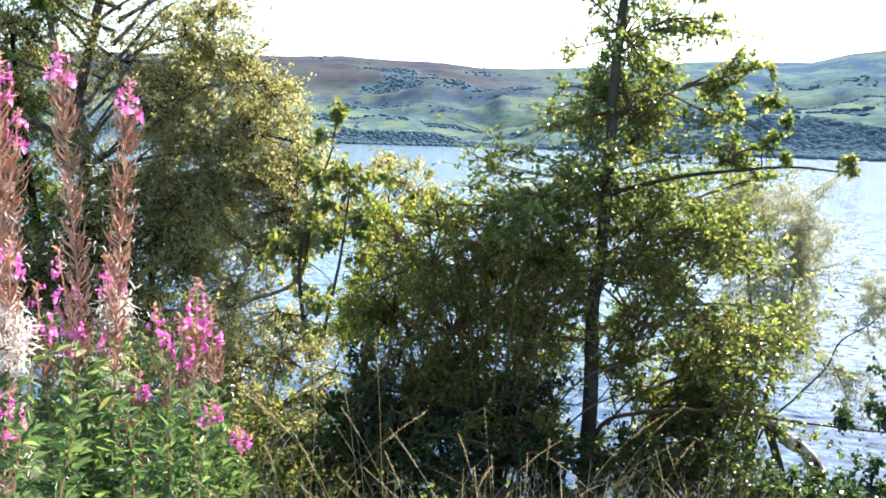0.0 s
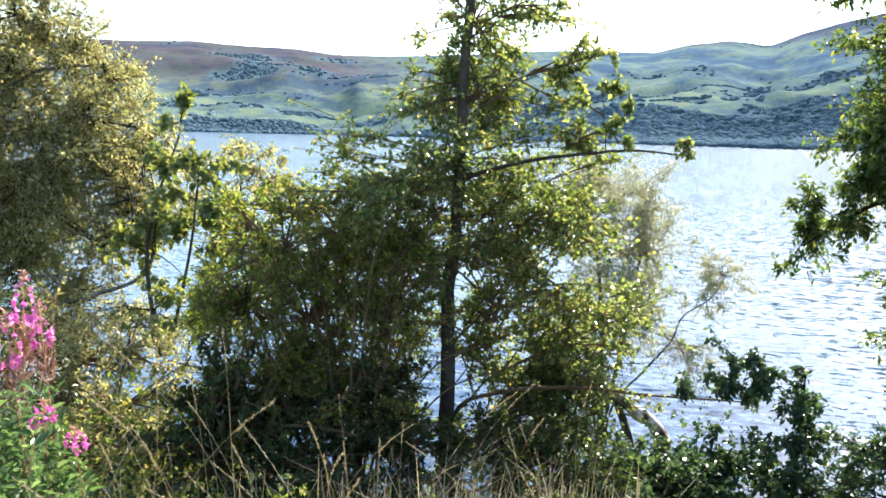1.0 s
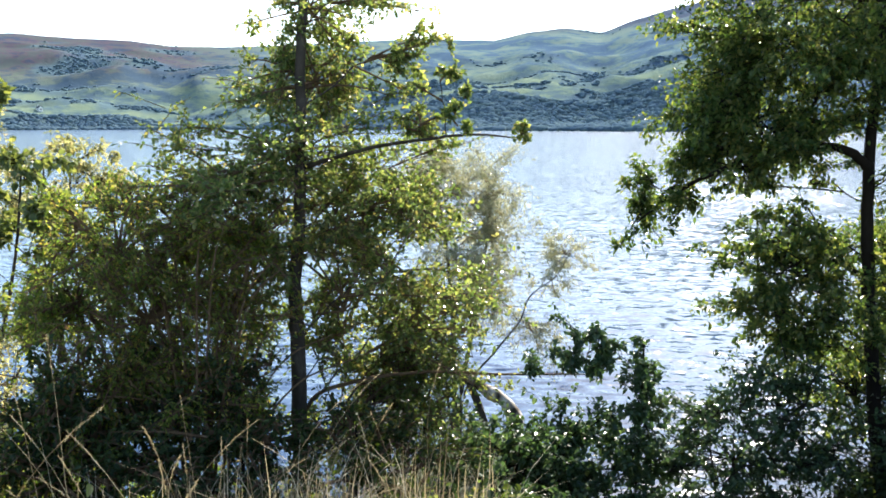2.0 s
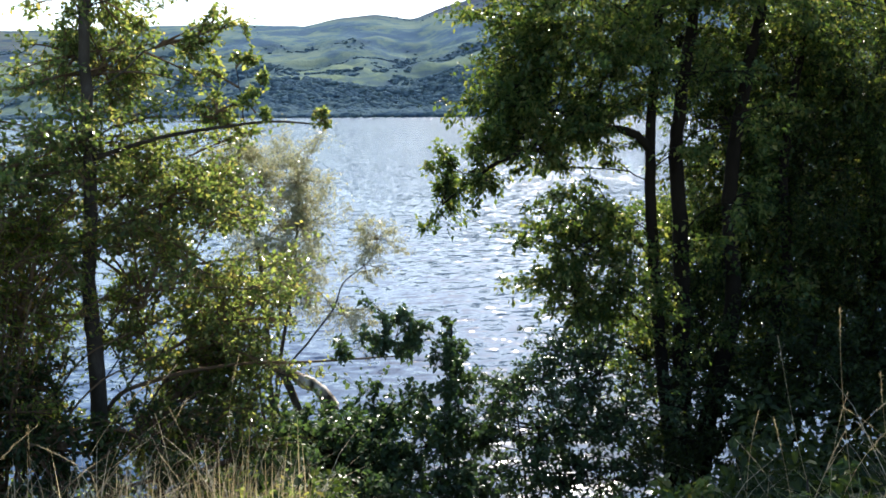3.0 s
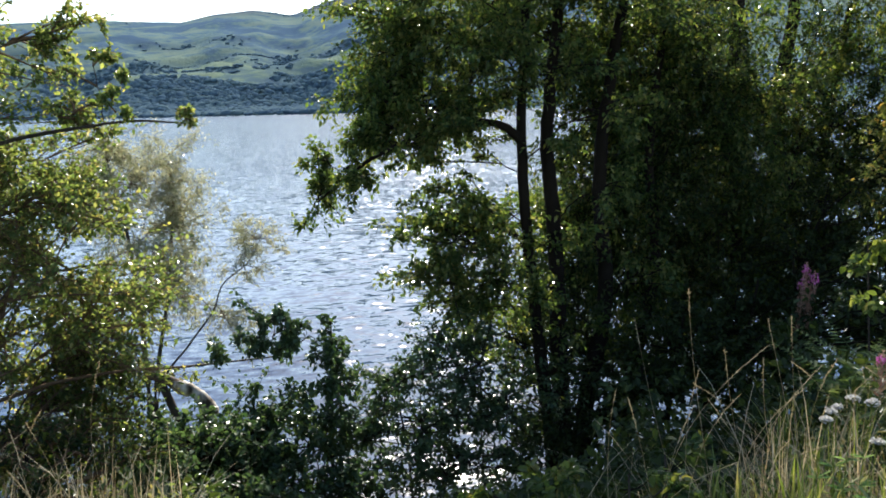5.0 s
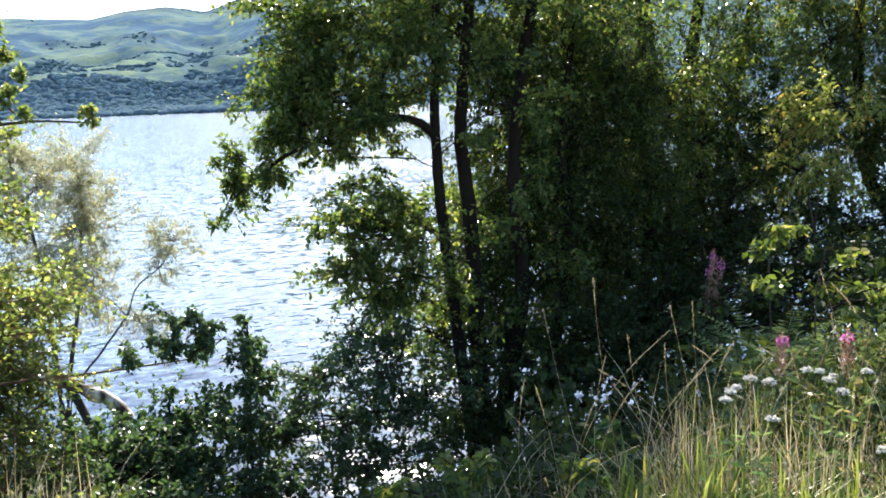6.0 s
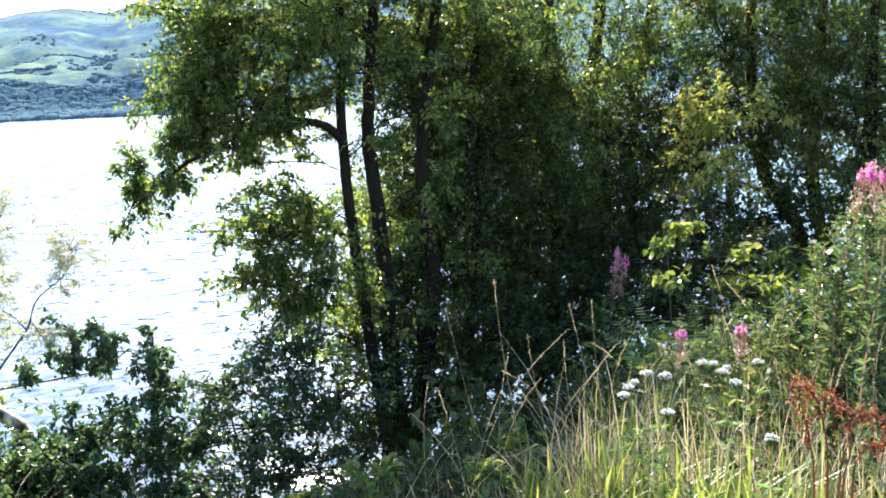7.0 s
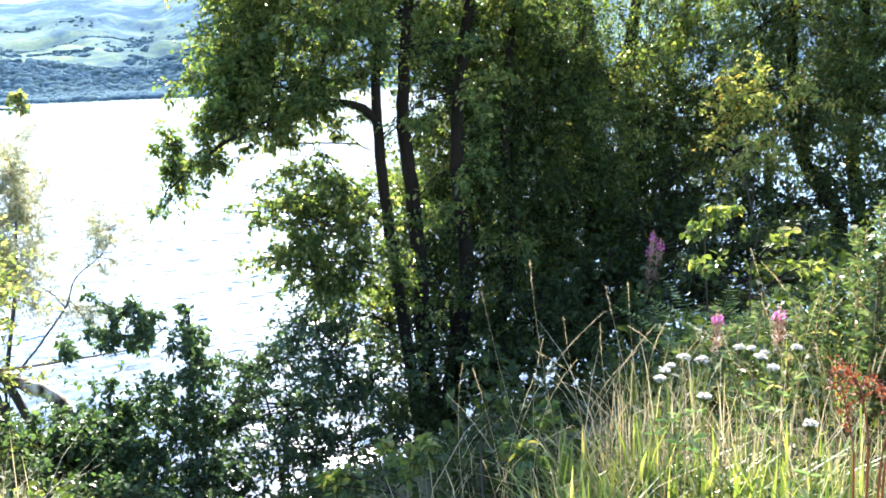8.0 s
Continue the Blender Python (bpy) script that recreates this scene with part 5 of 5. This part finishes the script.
TALL_FIREWEED = [
    (-0.86, 2.02, 1.80), (-0.74, 2.13, 1.73), (-0.90, 1.84, 1.75), (-0.98, 2.08, 1.65),
]
MID_FIREWEED = [
    (-0.66, 2.41, 1.22), (-0.69, 2.35, 1.13), (-0.63, 2.42, 1.14), (-0.87, 2.02, 1.34), (-0.81, 2.15, 1.31),
    (-0.82, 2.25, 1.17), (-0.77, 2.38, 1.15), (-0.79, 1.62, 1.13), (-0.74, 2.18, 1.02), (-0.87, 1.91, 1.28),
    (-0.83, 1.98, 1.24), (-0.87, 1.80, 1.38),
]
LOW_FIREWEED = [
    (-0.60, 2.32, 0.91), (-0.53, 2.34, 0.83), (-0.84, 1.82, 1.13), (-0.81, 1.94, 1.13), (-0.79, 2.05, 1.11),
    (-0.69, 2.25, 1.03), (-0.63, 2.21, 0.97), (-0.70, 1.98, 0.98), (-0.72, 1.76, 1.08), (-0.75, 1.58, 1.09),
    (-0.61, 1.96, 0.95), (-0.54, 2.03, 0.90), (-0.85, 1.92, 1.21), (-0.75, 2.28, 1.08),
]
RIGHT_FIREWEED = [
    (4.00, 1.80, 0.46), (4.12, 1.56, 0.49), (4.02, 0.98, 1.24), (4.01, 1.00, 1.23),
    (4.13, 0.96, 1.22),
]
RIGHT_LEAFY = [
    (4.06, 1.18, 0.89), (4.18, 1.13, 1.00), (4.01, 0.99, 1.12), (3.84, 0.88, 1.10), (4.22, 1.31, 0.68),
    (3.91, 0.98, 0.93), (4.19, 1.39, 0.58), (3.98, 1.10, 0.80), (3.95, 0.85, 1.15), (4.16, 0.83, 1.19),
    (4.06, 1.44, 0.54), (4.00, 1.59, 0.46), (3.64, 0.83, 0.88), (3.86, 1.63, 0.43),
]
for p in TALL_FIREWEED:
    fireweed(p, "fireweed in the verge", 0.085, 0.62)
for p in MID_FIREWEED:
    fireweed(p, "fireweed in the verge", rng.uniform(0.07, 0.15), rng.uniform(0.06, 0.22), (6.0 if p in MID_FIREWEED[4:6] + MID_FIREWEED[11:] else 0.8))
for i, p in enumerate(LOW_FIREWEED):
    fireweed(p, "fireweed in the verge", 0.06 if i < 2 else 0.0, 0.0)
for p in RIGHT_FIREWEED:
    fireweed(p, "fireweed by the trees", 0.065, 0.15, 1.0, GREYISH)
FAR_FIREWEED = [
    (5.91, 3.31, 0.42), (5.94, 3.26, 0.36), (5.93, 3.34, 0.32),
]
for p in FAR_FIREWEED:
    fireweed(p, "fireweed by the trees", 0.08, 0.4, 0.2, GREYISH)
for p in RIGHT_LEAFY + [(x + 0.22, y + 0.12, z - 0.06) for x, y, z in RIGHT_LEAFY] + [(x - 0.1, y - 0.25, z - 0.14) for x, y, z in RIGHT_LEAFY]:
    fireweed(p, "fireweed by the trees", 0.0, 0.0, 1.0, GREYISH)
for k in range(16):
    a, d = radians(rng.uniform(-29, -13)), rng.uniform(1.75, 2.7)
    x, y = d * math.sin(a), d * math.cos(a)
    fireweed((x, y, on_ground(x, y) + rng.uniform(0.55, 0.85)), "fireweed in the verge", 0.0, 0.0)


def grass_stalk(height, nod, seed_len, thick):
    """One dry flowering grass: a thin culm that nods at the top and carries a spindly seed head."""
    ob = thing("grass_stalk", (0, 0, 0), "dry straw-coloured grass stalk with a seed head", "grass", "dry grass stalks")
    u = np.linspace(0, 1, 14)
    line = np.stack([nod * u**3 * height, 0.02 * np.sin(u * 4), u * height * (1 - 0.25 * abs(nod) * u**2)], 1)
    v, q = tubes(line[None], np.linspace(0.0015, 0.0006, 14)[None], 4)
    attach("culm", mesh_from("culm", v, q, [STRAW], None, True), ob)
    n = int(seed_len * 700)
    f = (1 - rng.uniform(0, seed_len / height, n)) * 13
    i = np.minimum(f.astype(int), 12)
    at = line[i] + (line[i + 1] - line[i]) * (f - i)[:, None]
    way = unit(line[13] - line[10]) + rng.normal(0, 0.28, (n, 3))
    v, q = leaves(at + rng.normal(0, thick * 0.2, (n, 3)), way, 0.008, 0.22, 0.3, 0.0)
    tagged(attach("seed_head", mesh_from("seed_head", v, q, [STRAW]), ob), kind="stuff")
    return ob


STALKS = [grass_stalk(1.0, 0.1, 0.13, 0.005), grass_stalk(1.0, 0.3, 0.14, 0.006), grass_stalk(1.0, -0.3, 0.12, 0.005),
          grass_stalk(1.0, 0.05, 0.1, 0.004), grass_stalk(1.0, 0.45, 0.15, 0.007)]
used = set()


def plant_stalk(x, y, z, lean=8.0, tip=(0.0, 0.0)):
    """tip: degrees by which the wind has laid it over, about x and y."""
    k = int(rng.integers(0, 5))
    turn = pose(0, 0, 0, rng.normal(tip[0], lean), rng.normal(tip[1], lean), 0) @ pose(0, 0, 0, 0, 0, rng.uniform(0, 360))
    top = turn @ Vector((0.1, 0, 0.95))
    tall = max(0.35, min(1.35, (z - on_ground(x, y)) / max(top.z, 0.5)))
    foot = Vector((x, y, 0)) - Vector((top.x, top.y, 0)) * tall
    m = Matrix.Translation((foot.x, foot.y, on_ground(foot.x, foot.y) - 0.02)) @ turn @ Matrix.Scale(tall, 4)
    if k not in used:
        used.add(k)
        STALKS[k].matrix_basis = m
    else:
        src = STALKS[k]
        kept = src.scale.copy()
        src.scale = (1, 1, 1)
        copy_thing(src, m)
        src.scale = kept


LEFT_STALKS = [
    (-0.32, 2.41, 1.04), (-0.45, 2.28, 1.01), (-0.40, 2.19, 0.96), (-0.35, 2.40, 0.94), (-0.23, 2.32, 0.85),
    (-0.20, 2.53, 0.90), (-0.08, 2.53, 0.87), (0.08, 2.44, 0.93), (0.06, 2.44, 0.88), (0.14, 2.34, 0.82),
    (-0.04, 2.34, 0.86), (-0.12, 2.23, 0.81), (0.05, 2.24, 0.77), (-0.02, 2.24, 0.75), (-0.38, 1.99, 0.90),
    (-0.02, 2.14, 0.82), (0.46, 3.01, 0.79), (0.58, 2.99, 0.77), (0.75, 3.16, 0.69), (0.19, 2.63, 0.79),
    (0.23, 2.33, 0.78), (0.32, 2.32, 0.71), (-0.25, 2.92, 0.90), (-0.23, 2.89, 1.03), (0.49, 2.60, 0.60),
    (0.81, 2.94, 0.57),
]
RIGHT_STALKS = [
    (2.64, 1.71, 0.93), (2.83, 1.62, 0.82), (2.46, 1.45, 0.82), (2.58, 1.45, 0.78), (2.32, 1.62, 0.84),
    (2.28, 1.51, 0.78), (2.39, 1.54, 0.73), (3.41, 1.18, 0.93), (3.26, 1.29, 0.86), (3.07, 0.97, 0.83),
    (2.84, 0.71, 0.90), (3.14, 0.78, 1.03), (2.47, 1.26, 0.69), (2.70, 1.45, 0.80), (2.35, 1.43, 0.80),
    (2.95, 1.24, 0.70), (3.19, 1.19, 0.75), (2.15, 1.51, 0.71), (2.18, 1.63, 0.70), (2.98, 1.38, 0.71),
    (2.82, 0.77, 0.83), (3.00, 1.55, 0.76), (2.32, 1.30, 0.74), (2.59, 0.83, 0.80),
]
for x, y, z in LEFT_STALKS:
    plant_stalk(x, y, z)
for x, y, z in RIGHT_STALKS:
    plant_stalk(x, y, z, 6, (-11, -6))
for k in range(26):
    a, d = radians(rng.uniform(-14, 17)), rng.uniform(2.1, 3.6)
    x, y = d * math.sin(a), d * math.cos(a)
    plant_stalk(x, y, on_ground(x, y) + rng.uniform(0.45, 0.85), 13)
for k in range(34):
    a, d = radians(rng.uniform(52, 82)), rng.uniform(2.4, 3.7)
    x, y = d * math.sin(a), d * math.cos(a)
    plant_stalk(x, y, on_ground(x, y) + rng.uniform(0.45, 0.85), 8, (-11, -6))


def yarrow(top):
    top = np.array(top)
    foot = np.array([top[0] + rng.normal(0, 0.03), top[1] + rng.normal(0, 0.03), on_ground(top[0], top[1]) - 0.02])
    ob = thing("yarrow", foot, "white flat-headed yarrow flower on a thin stem", "wildflower", "yarrow in the verge")
    line = bend([foot, (foot + top) / 2 + rng.normal(0, 0.015, 3), top], 8)
    v, q = tubes(line[None], np.linspace(0.002, 0.0015, 8)[None], 5)
    attach("stem", mesh_from("stem", v, q, [GRASS], None, True), ob)
    n = 60
    wide = rng.uniform(0.014, 0.023)
    r, a = wide * np.sqrt(rng.uniform(0, 1, n)), rng.uniform(0, 6.283, n)
    head = top + np.stack([r * np.cos(a), r * np.sin(a), -18 * r * r + rng.normal(0, 0.003, n)], 1)
    path = np.stack([np.repeat((top - np.array([0, 0, 0.035]))[None], n, 0), head], 1)
    v, q = tubes(path, np.full((n, 2), 0.0007), 3)
    tagged(attach("flower_stalk", mesh_from("flower_stalk", v, q, [GRASS]), ob), kind="stuff")
    at = np.repeat(head, 5, 0)
    b = np.tile(np.arange(5) * 1.257, n)
    v, q = leaves(at, np.stack([np.cos(b), np.sin(b), rng.uniform(-0.3, 0.9, len(b))], 1), 0.006, 0.9, 0.1, 0.0)
    tagged(attach("floret", mesh_from("floret", v, q, [WHITE]), ob, "small white florets"), kind="stuff")
    n = 26
    f = rng.integers(0, 6, n)
    b = rng.uniform(0, 6.283, n)
    v, q = leaves(line[f], np.stack([np.cos(b), np.sin(b), 0 * b + 0.6], 1), 0.06, 0.16)
    attach("foliage", mesh_from("foliage", v, q, [LUSH]), ob)


for p in [
    (2.80, 1.29, 0.65), (2.77, 1.34, 0.60), (2.72, 1.33, 0.59), (2.92, 1.29, 0.61), (3.27, 1.25, 0.54),
    (3.30, 1.30, 0.55), (3.33, 1.36, 0.54), (3.24, 1.19, 0.52), (3.51, 1.22, 0.52), (2.66, 1.14, 0.59),
    (2.69, 0.83, 0.57), (3.37, 1.28, 0.52), (2.82, 1.35, 0.60),
]:
    yarrow(p)


def fern(top, spread=0.42):
    top = np.array(top)
    foot = np.array([top[0], top[1], on_ground(top[0], top[1])])
    ob = thing("fern", foot, "pale green fern with arching fronds", "fern", "ferns")
    for k in range(7):
        a = k * 0.9 + rng.uniform(0, 0.5)
        out = np.array([math.cos(a), math.sin(a), 0])
        tip = top + out * spread + np.array([0, 0, rng.uniform(-0.12, 0.05)])
        line = bend([foot, (foot * 0.35 + top * 0.65) + out * spread * 0.35 + np.array([0, 0, 0.05]), tip], 26)
        at, way, size = [], [], []
        for i in range(6, 26):
            d = unit(line[i] - line[i - 1])
            side = unit(np.cross(d, [0, 0, 1.0]))
            for sgn in (-1, 1):
                at.append(line[i])
                way.append(side * sgn + d * 0.35)
                size.append(0.15 * (1 - (i - 6) / 21.0) + 0.01)
        v, q = merge([leaves(np.array(at), np.array(way), np.array(size) * 0.8, 0.2, 0.1, 0.1), tubes(line[None], np.linspace(0.003, 0.001, 26)[None], 4)])
        attach("frond", mesh_from("frond", v, q, [FROND]), ob)


for p in [
    (4.53, 2.09, 0.36), (4.30, 2.09, 0.32), (4.70, 1.98, 0.34),
]:
    fern(p)

dock = thing("dock_plant", (2.2, 0.45, 0.0), "rust-red dock plant with dry seed clusters", "wildflower")
DOCK_STEMS = [
    [(2.50, 0.64, 0.52), (2.54, 0.67, 0.65), (2.57, 0.72, 0.79)],
    [(2.51, 0.61, 0.52), (2.55, 0.63, 0.65), (2.59, 0.67, 0.74), (2.63, 0.72, 0.76)],
    [(2.47, 0.56, 0.53), (2.52, 0.56, 0.65), (2.57, 0.59, 0.73), (2.60, 0.65, 0.76)],
    [(2.48, 0.54, 0.54), (2.53, 0.54, 0.64), (2.54, 0.50, 0.67), (2.51, 0.44, 0.69)],
    [(2.47, 0.57, 0.53), (2.57, 0.58, 0.66), (2.58, 0.55, 0.73), (2.60, 0.50, 0.71)],
]
for pts in DOCK_STEMS:
    foot = (pts[0][0], pts[0][1], on_ground(pts[0][0], pts[0][1]))
    line = bend([foot] + pts, 24)
    v, q = tubes(line[None], np.linspace(0.004, 0.0015, 24)[None], 5)
    attach("stem", mesh_from("stem", v, q, [DOCK], None, True), dock)
    n = 110
    at = line[rng.integers(15, 24, n)] + rng.normal(0, 0.011, (n, 3))
    v, q = leaves(at, rng.normal(0, 1, (n, 3)), 0.012, 0.8)
    tagged(attach("seed_head", mesh_from("seed_cluster", v, q, [DOCK]), dock), kind="stuff")


def blades(name, label, count, az, dist, tall, mat, width=0.006, lean=0.35):
    """Grass blades: narrow tapered strips, each with its own bend."""
    a, d = np.radians(rng.uniform(*az, count)), np.sqrt(rng.uniform(dist[0] ** 2, dist[1] ** 2, count))
    x, y = d * np.sin(a), d * np.cos(a)
    tuft = np.sin(x * 9 + 2 * np.sin(y * 7)) * np.sin(y * 11 + x * 3)
    z = ground_height(x, y)[0]
    h = rng.uniform(*tall, count) * (1 + 0.25 * tuft)
    turn = rng.uniform(0, 6.283, count)
    out = np.stack([np.cos(turn), np.sin(turn), 0 * turn], 1)
    side = np.stack([-np.sin(turn), np.cos(turn), 0 * turn], 1)
    bow = (np.abs(rng.normal(0, lean, count)) * h)[:, None]
    u = np.array([0, 0.4, 0.75, 1.0])
    mid = np.stack([x, y, z - 0.02], 1)[:, None] + out[:, None] * bow[:, None] * (u**2)[None, :, None] + np.array([0, 0, 1.0]) * (h[:, None] * (u - 0.25 * u**3 * np.minimum(1, bow / h[:, None])))[..., None]
    w = rng.uniform(0.6, 1.3, count)[:, None, None] * width * np.array([0.8, 1.0, 0.7, 0.08])[None, :, None]
    verts = np.stack([mid - side[:, None] * w / 2, mid + side[:, None] * w / 2], 2).reshape(-1, 3)
    i = np.arange(count)[:, None] * 8
    quads = np.concatenate([i + [0, 1, 3, 2], i + [2, 3, 5, 4], i + [4, 5, 7, 6]], 0)
    tagged(new(name, mesh_from(name, verts, quads, [mat])), label, "grass", kind="stuff")


blades("green_grass", "bright green verge grass", 6000, (57, 100), (1.5, 3.25), (0.2, 0.48), GRASS, 0.013, 0.55)
blades("dry_grass", "dry straw-coloured grass on the verge", 550, (-34, 17), (1.9, 4.0), (0.3, 0.66), STRAW, 0.003, 0.7)
blades("dry_grass", "dry grass mixed into the green verge", 800, (57, 100), (2.2, 3.7), (0.25, 0.62), STRAW, 0.0032, 0.6)
blades("dry_grass", "thin dry grass leaning out of the verge edge", 110, (48, 58), (2.3, 3.5), (0.2, 0.48), STRAW, 0.003, 0.9)
blades("bank_grass", "rough dry grass on the sloping bank", 1500, (2, 23), (3.2, 5.2), (0.25, 0.6), STRAW, 0.0035, 0.5)
blades("dead_grass", "pale dead grass in a thick tuft on the verge", 380, (60, 78), (2.6, 3.6), (0.28, 0.56), STRAW, 0.004, 0.5)
blades("slope_grass", "rough green grass on the sloping bank", 3000, (60, 90), (3.0, 7.5), (0.2, 0.45), GRASS, 0.006, 0.6)

blades("verge_grass", "short rough grass of the verge", 2600, (-36, 58), (0.4, 1.9), (0.05, 0.14), GRASS, 0.007, 0.6)
blades("verge_grass", "short rough grass of the verge", 5000, (100, 325), (0.4, 5.0), (0.05, 0.16), GRASS, 0.008, 0.6)


def herb_layer(name, label, count, az, dist, top, mat, size, slim):
    """Low leafy plants that cover the bank."""
    a, d = np.radians(rng.uniform(*az, count)), np.sqrt(rng.uniform(dist[0] ** 2, dist[1] ** 2, count))
    x, y = d * np.sin(a), d * np.cos(a)
    z, _, s = ground_height(x, y)
    lump = 0.55 + 0.45 * np.sin(x * 4.1 + np.sin(y * 3.3)) * np.sin(y * 4.7 + 1)
    keep = z > -2.3
    lump = lump if top < 0.3 else lump * np.where((np.degrees(a) > 26) & (np.degrees(a) < 50) & (d > 3.0), 0.3, 1.0)
    at = np.stack([x, y, z + rng.uniform(0.02, 1, count) ** 0.8 * top * lump], 1)[keep]
    v, q = leaves(at, rng.normal(0, 1, at.shape) + np.array([0, 0, 0.3]), size, slim)
    tagged(new(name, mesh_from(name, v, q, [mat])), label, "undergrowth", kind="stuff")


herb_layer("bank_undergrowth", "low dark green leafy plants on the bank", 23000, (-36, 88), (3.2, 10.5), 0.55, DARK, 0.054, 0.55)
herb_layer("bank_scrub", "low brownish green scrub on the slope behind the bushes", 14000, (-15, 19), (4.7, 7.8), 0.8, RUSTY, 0.042, 0.5)
herb_layer("verge_herbs", "mixed bright green verge plants", 5000, (61, 98), (2.6, 5.0), 0.45, GREYISH, 0.05, 0.4)
herb_layer("nettle_patch", "leafy green nettles at the verge edge", 5000, (-34, -10), (1.6, 3.2), 0.6, LUSH, 0.06, 0.45)
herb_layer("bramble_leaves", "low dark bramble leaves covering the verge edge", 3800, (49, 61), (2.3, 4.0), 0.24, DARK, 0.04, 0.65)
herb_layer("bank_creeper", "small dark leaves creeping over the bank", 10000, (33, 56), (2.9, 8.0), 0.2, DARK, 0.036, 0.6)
herb_layer("verge_leaves", "small dark leaves among the dry grass", 6500, (-14, 30), (2.4, 4.8), 0.42, SALLOW, 0.036, 0.5)
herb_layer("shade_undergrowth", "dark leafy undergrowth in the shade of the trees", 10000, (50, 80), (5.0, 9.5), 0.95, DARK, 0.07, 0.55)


# ---- across the lake ----
def solid(name, verts, faces, mat, parent, label=""):
    me = bpy.data.meshes.new(name)
    me.from_pydata(verts, [], faces)
    me.materials.append(mat)
    ob = new(name, me)
    ob.parent = parent
    return tagged(ob, label)


BOX = [(0, 3, 2, 1), (4, 5, 6, 7), (0, 1, 5, 4), (1, 2, 6, 5), (2, 3, 7, 6), (3, 0, 4, 7)]


def block(x0, x1, y0, y1, z0, z1):
    return [(x0, y0, z0), (x1, y0, z0), (x1, y1, z0), (x0, y1, z0), (x0, y0, z1), (x1, y0, z1), (x1, y1, z1), (x0, y1, z1)]


LIME = bark_material("whitewash", [(0.3, (0.66, 0.65, 0.62)), (0.6, (0.78, 0.77, 0.75)), (0.9, (0.84, 0.83, 0.81))], 2.0, 0.2)
SLATE = bark_material("slate", [(0.3, (0.05, 0.055, 0.065)), (0.6, (0.09, 0.095, 0.105)), (0.9, (0.14, 0.14, 0.15))], 3.0, 0.4)
row = int(round((62 - 5.57) / 0.36))
high = np.degrees(np.arctan2(GZ[row] - 1.6, np.hypot(GX[row], GY[row])))
spot = int(np.argmax((high > 0.74) & (GU[row] > 0)))
house = thing("house", (GX[row, spot], GY[row, spot], GZ[row, spot]), "small whitewashed house with a slate roof on the far shore", "house")
house.rotation_euler = (0, 0, radians(30))
solid("wall", [(-2.6, -4, -2), (2.6, -4, -2), (2.6, 4, -2), (-2.6, 4, -2), (-2.6, -4, 3.2), (2.6, -4, 3.2), (2.6, 4, 3.2), (-2.6, 4, 3.2), (0, -4, 5.6), (0, 4, 5.6)],
      [(0, 1, 5, 8, 4), (2, 3, 7, 9, 6), (1, 2, 6, 5), (3, 0, 4, 7), (0, 3, 2, 1), (4, 8, 9, 7), (8, 5, 6, 9)], LIME, house)
roof = solid("roof", [(-3, -4.3, 2.9), (0, -4.3, 5.7), (3, -4.3, 2.9), (-3, 4.3, 2.9), (0, 4.3, 5.7), (3, 4.3, 2.9),
                      (-3, -4.3, 3.1), (0, -4.3, 5.95), (3, -4.3, 3.1), (-3, 4.3, 3.1), (0, 4.3, 5.95), (3, 4.3, 3.1)],
             [(6, 7, 10, 9), (7, 8, 11, 10), (0, 3, 4, 1), (1, 4, 5, 2), (0, 1, 7, 6), (1, 2, 8, 7), (3, 9, 10, 4), (4, 10, 11, 5), (0, 6, 9, 3), (2, 5, 11, 8)], SLATE, house)
solid("chimney", block(-0.4, 0.4, 3.1, 3.9, 5.0, 7.0), BOX, LIME, roof)
for x in (-1.2, 1.2):
    solid("window", block(x - 0.45, x + 0.45, -4.06, -3.9, 1.0, 2.3), BOX, SLATE, house)
solid("door", block(-0.45, 0.45, -4.06, -3.9, 0.0, 2.05), BOX, SLATE, house)

buoy = thing("buoy", (9.2, 539.9, -2.2), "small white buoy afloat far out on the lake", "buoy")
line = np.array([(0, 0, z) for z in (-0.35, -0.2, 0.1, 0.4, 0.62, 0.72)])[None] + np.array(buoy.location)
v, q = tubes(line, np.array([[0.1, 0.5, 0.75, 0.65, 0.35, 0.05]]), 12)
attach("float", mesh_from("float", v, q, [LIME], None, True), buoy)
line = np.array([(0, 0, z) for z in (0.65, 0.9, 1.2)])[None] + np.array(buoy.location)
v, q = tubes(line, np.array([[0.06, 0.06, 0.05]]), 8)
attach("pole", mesh_from("pole", v, q, [LIME], None, True), buoy)
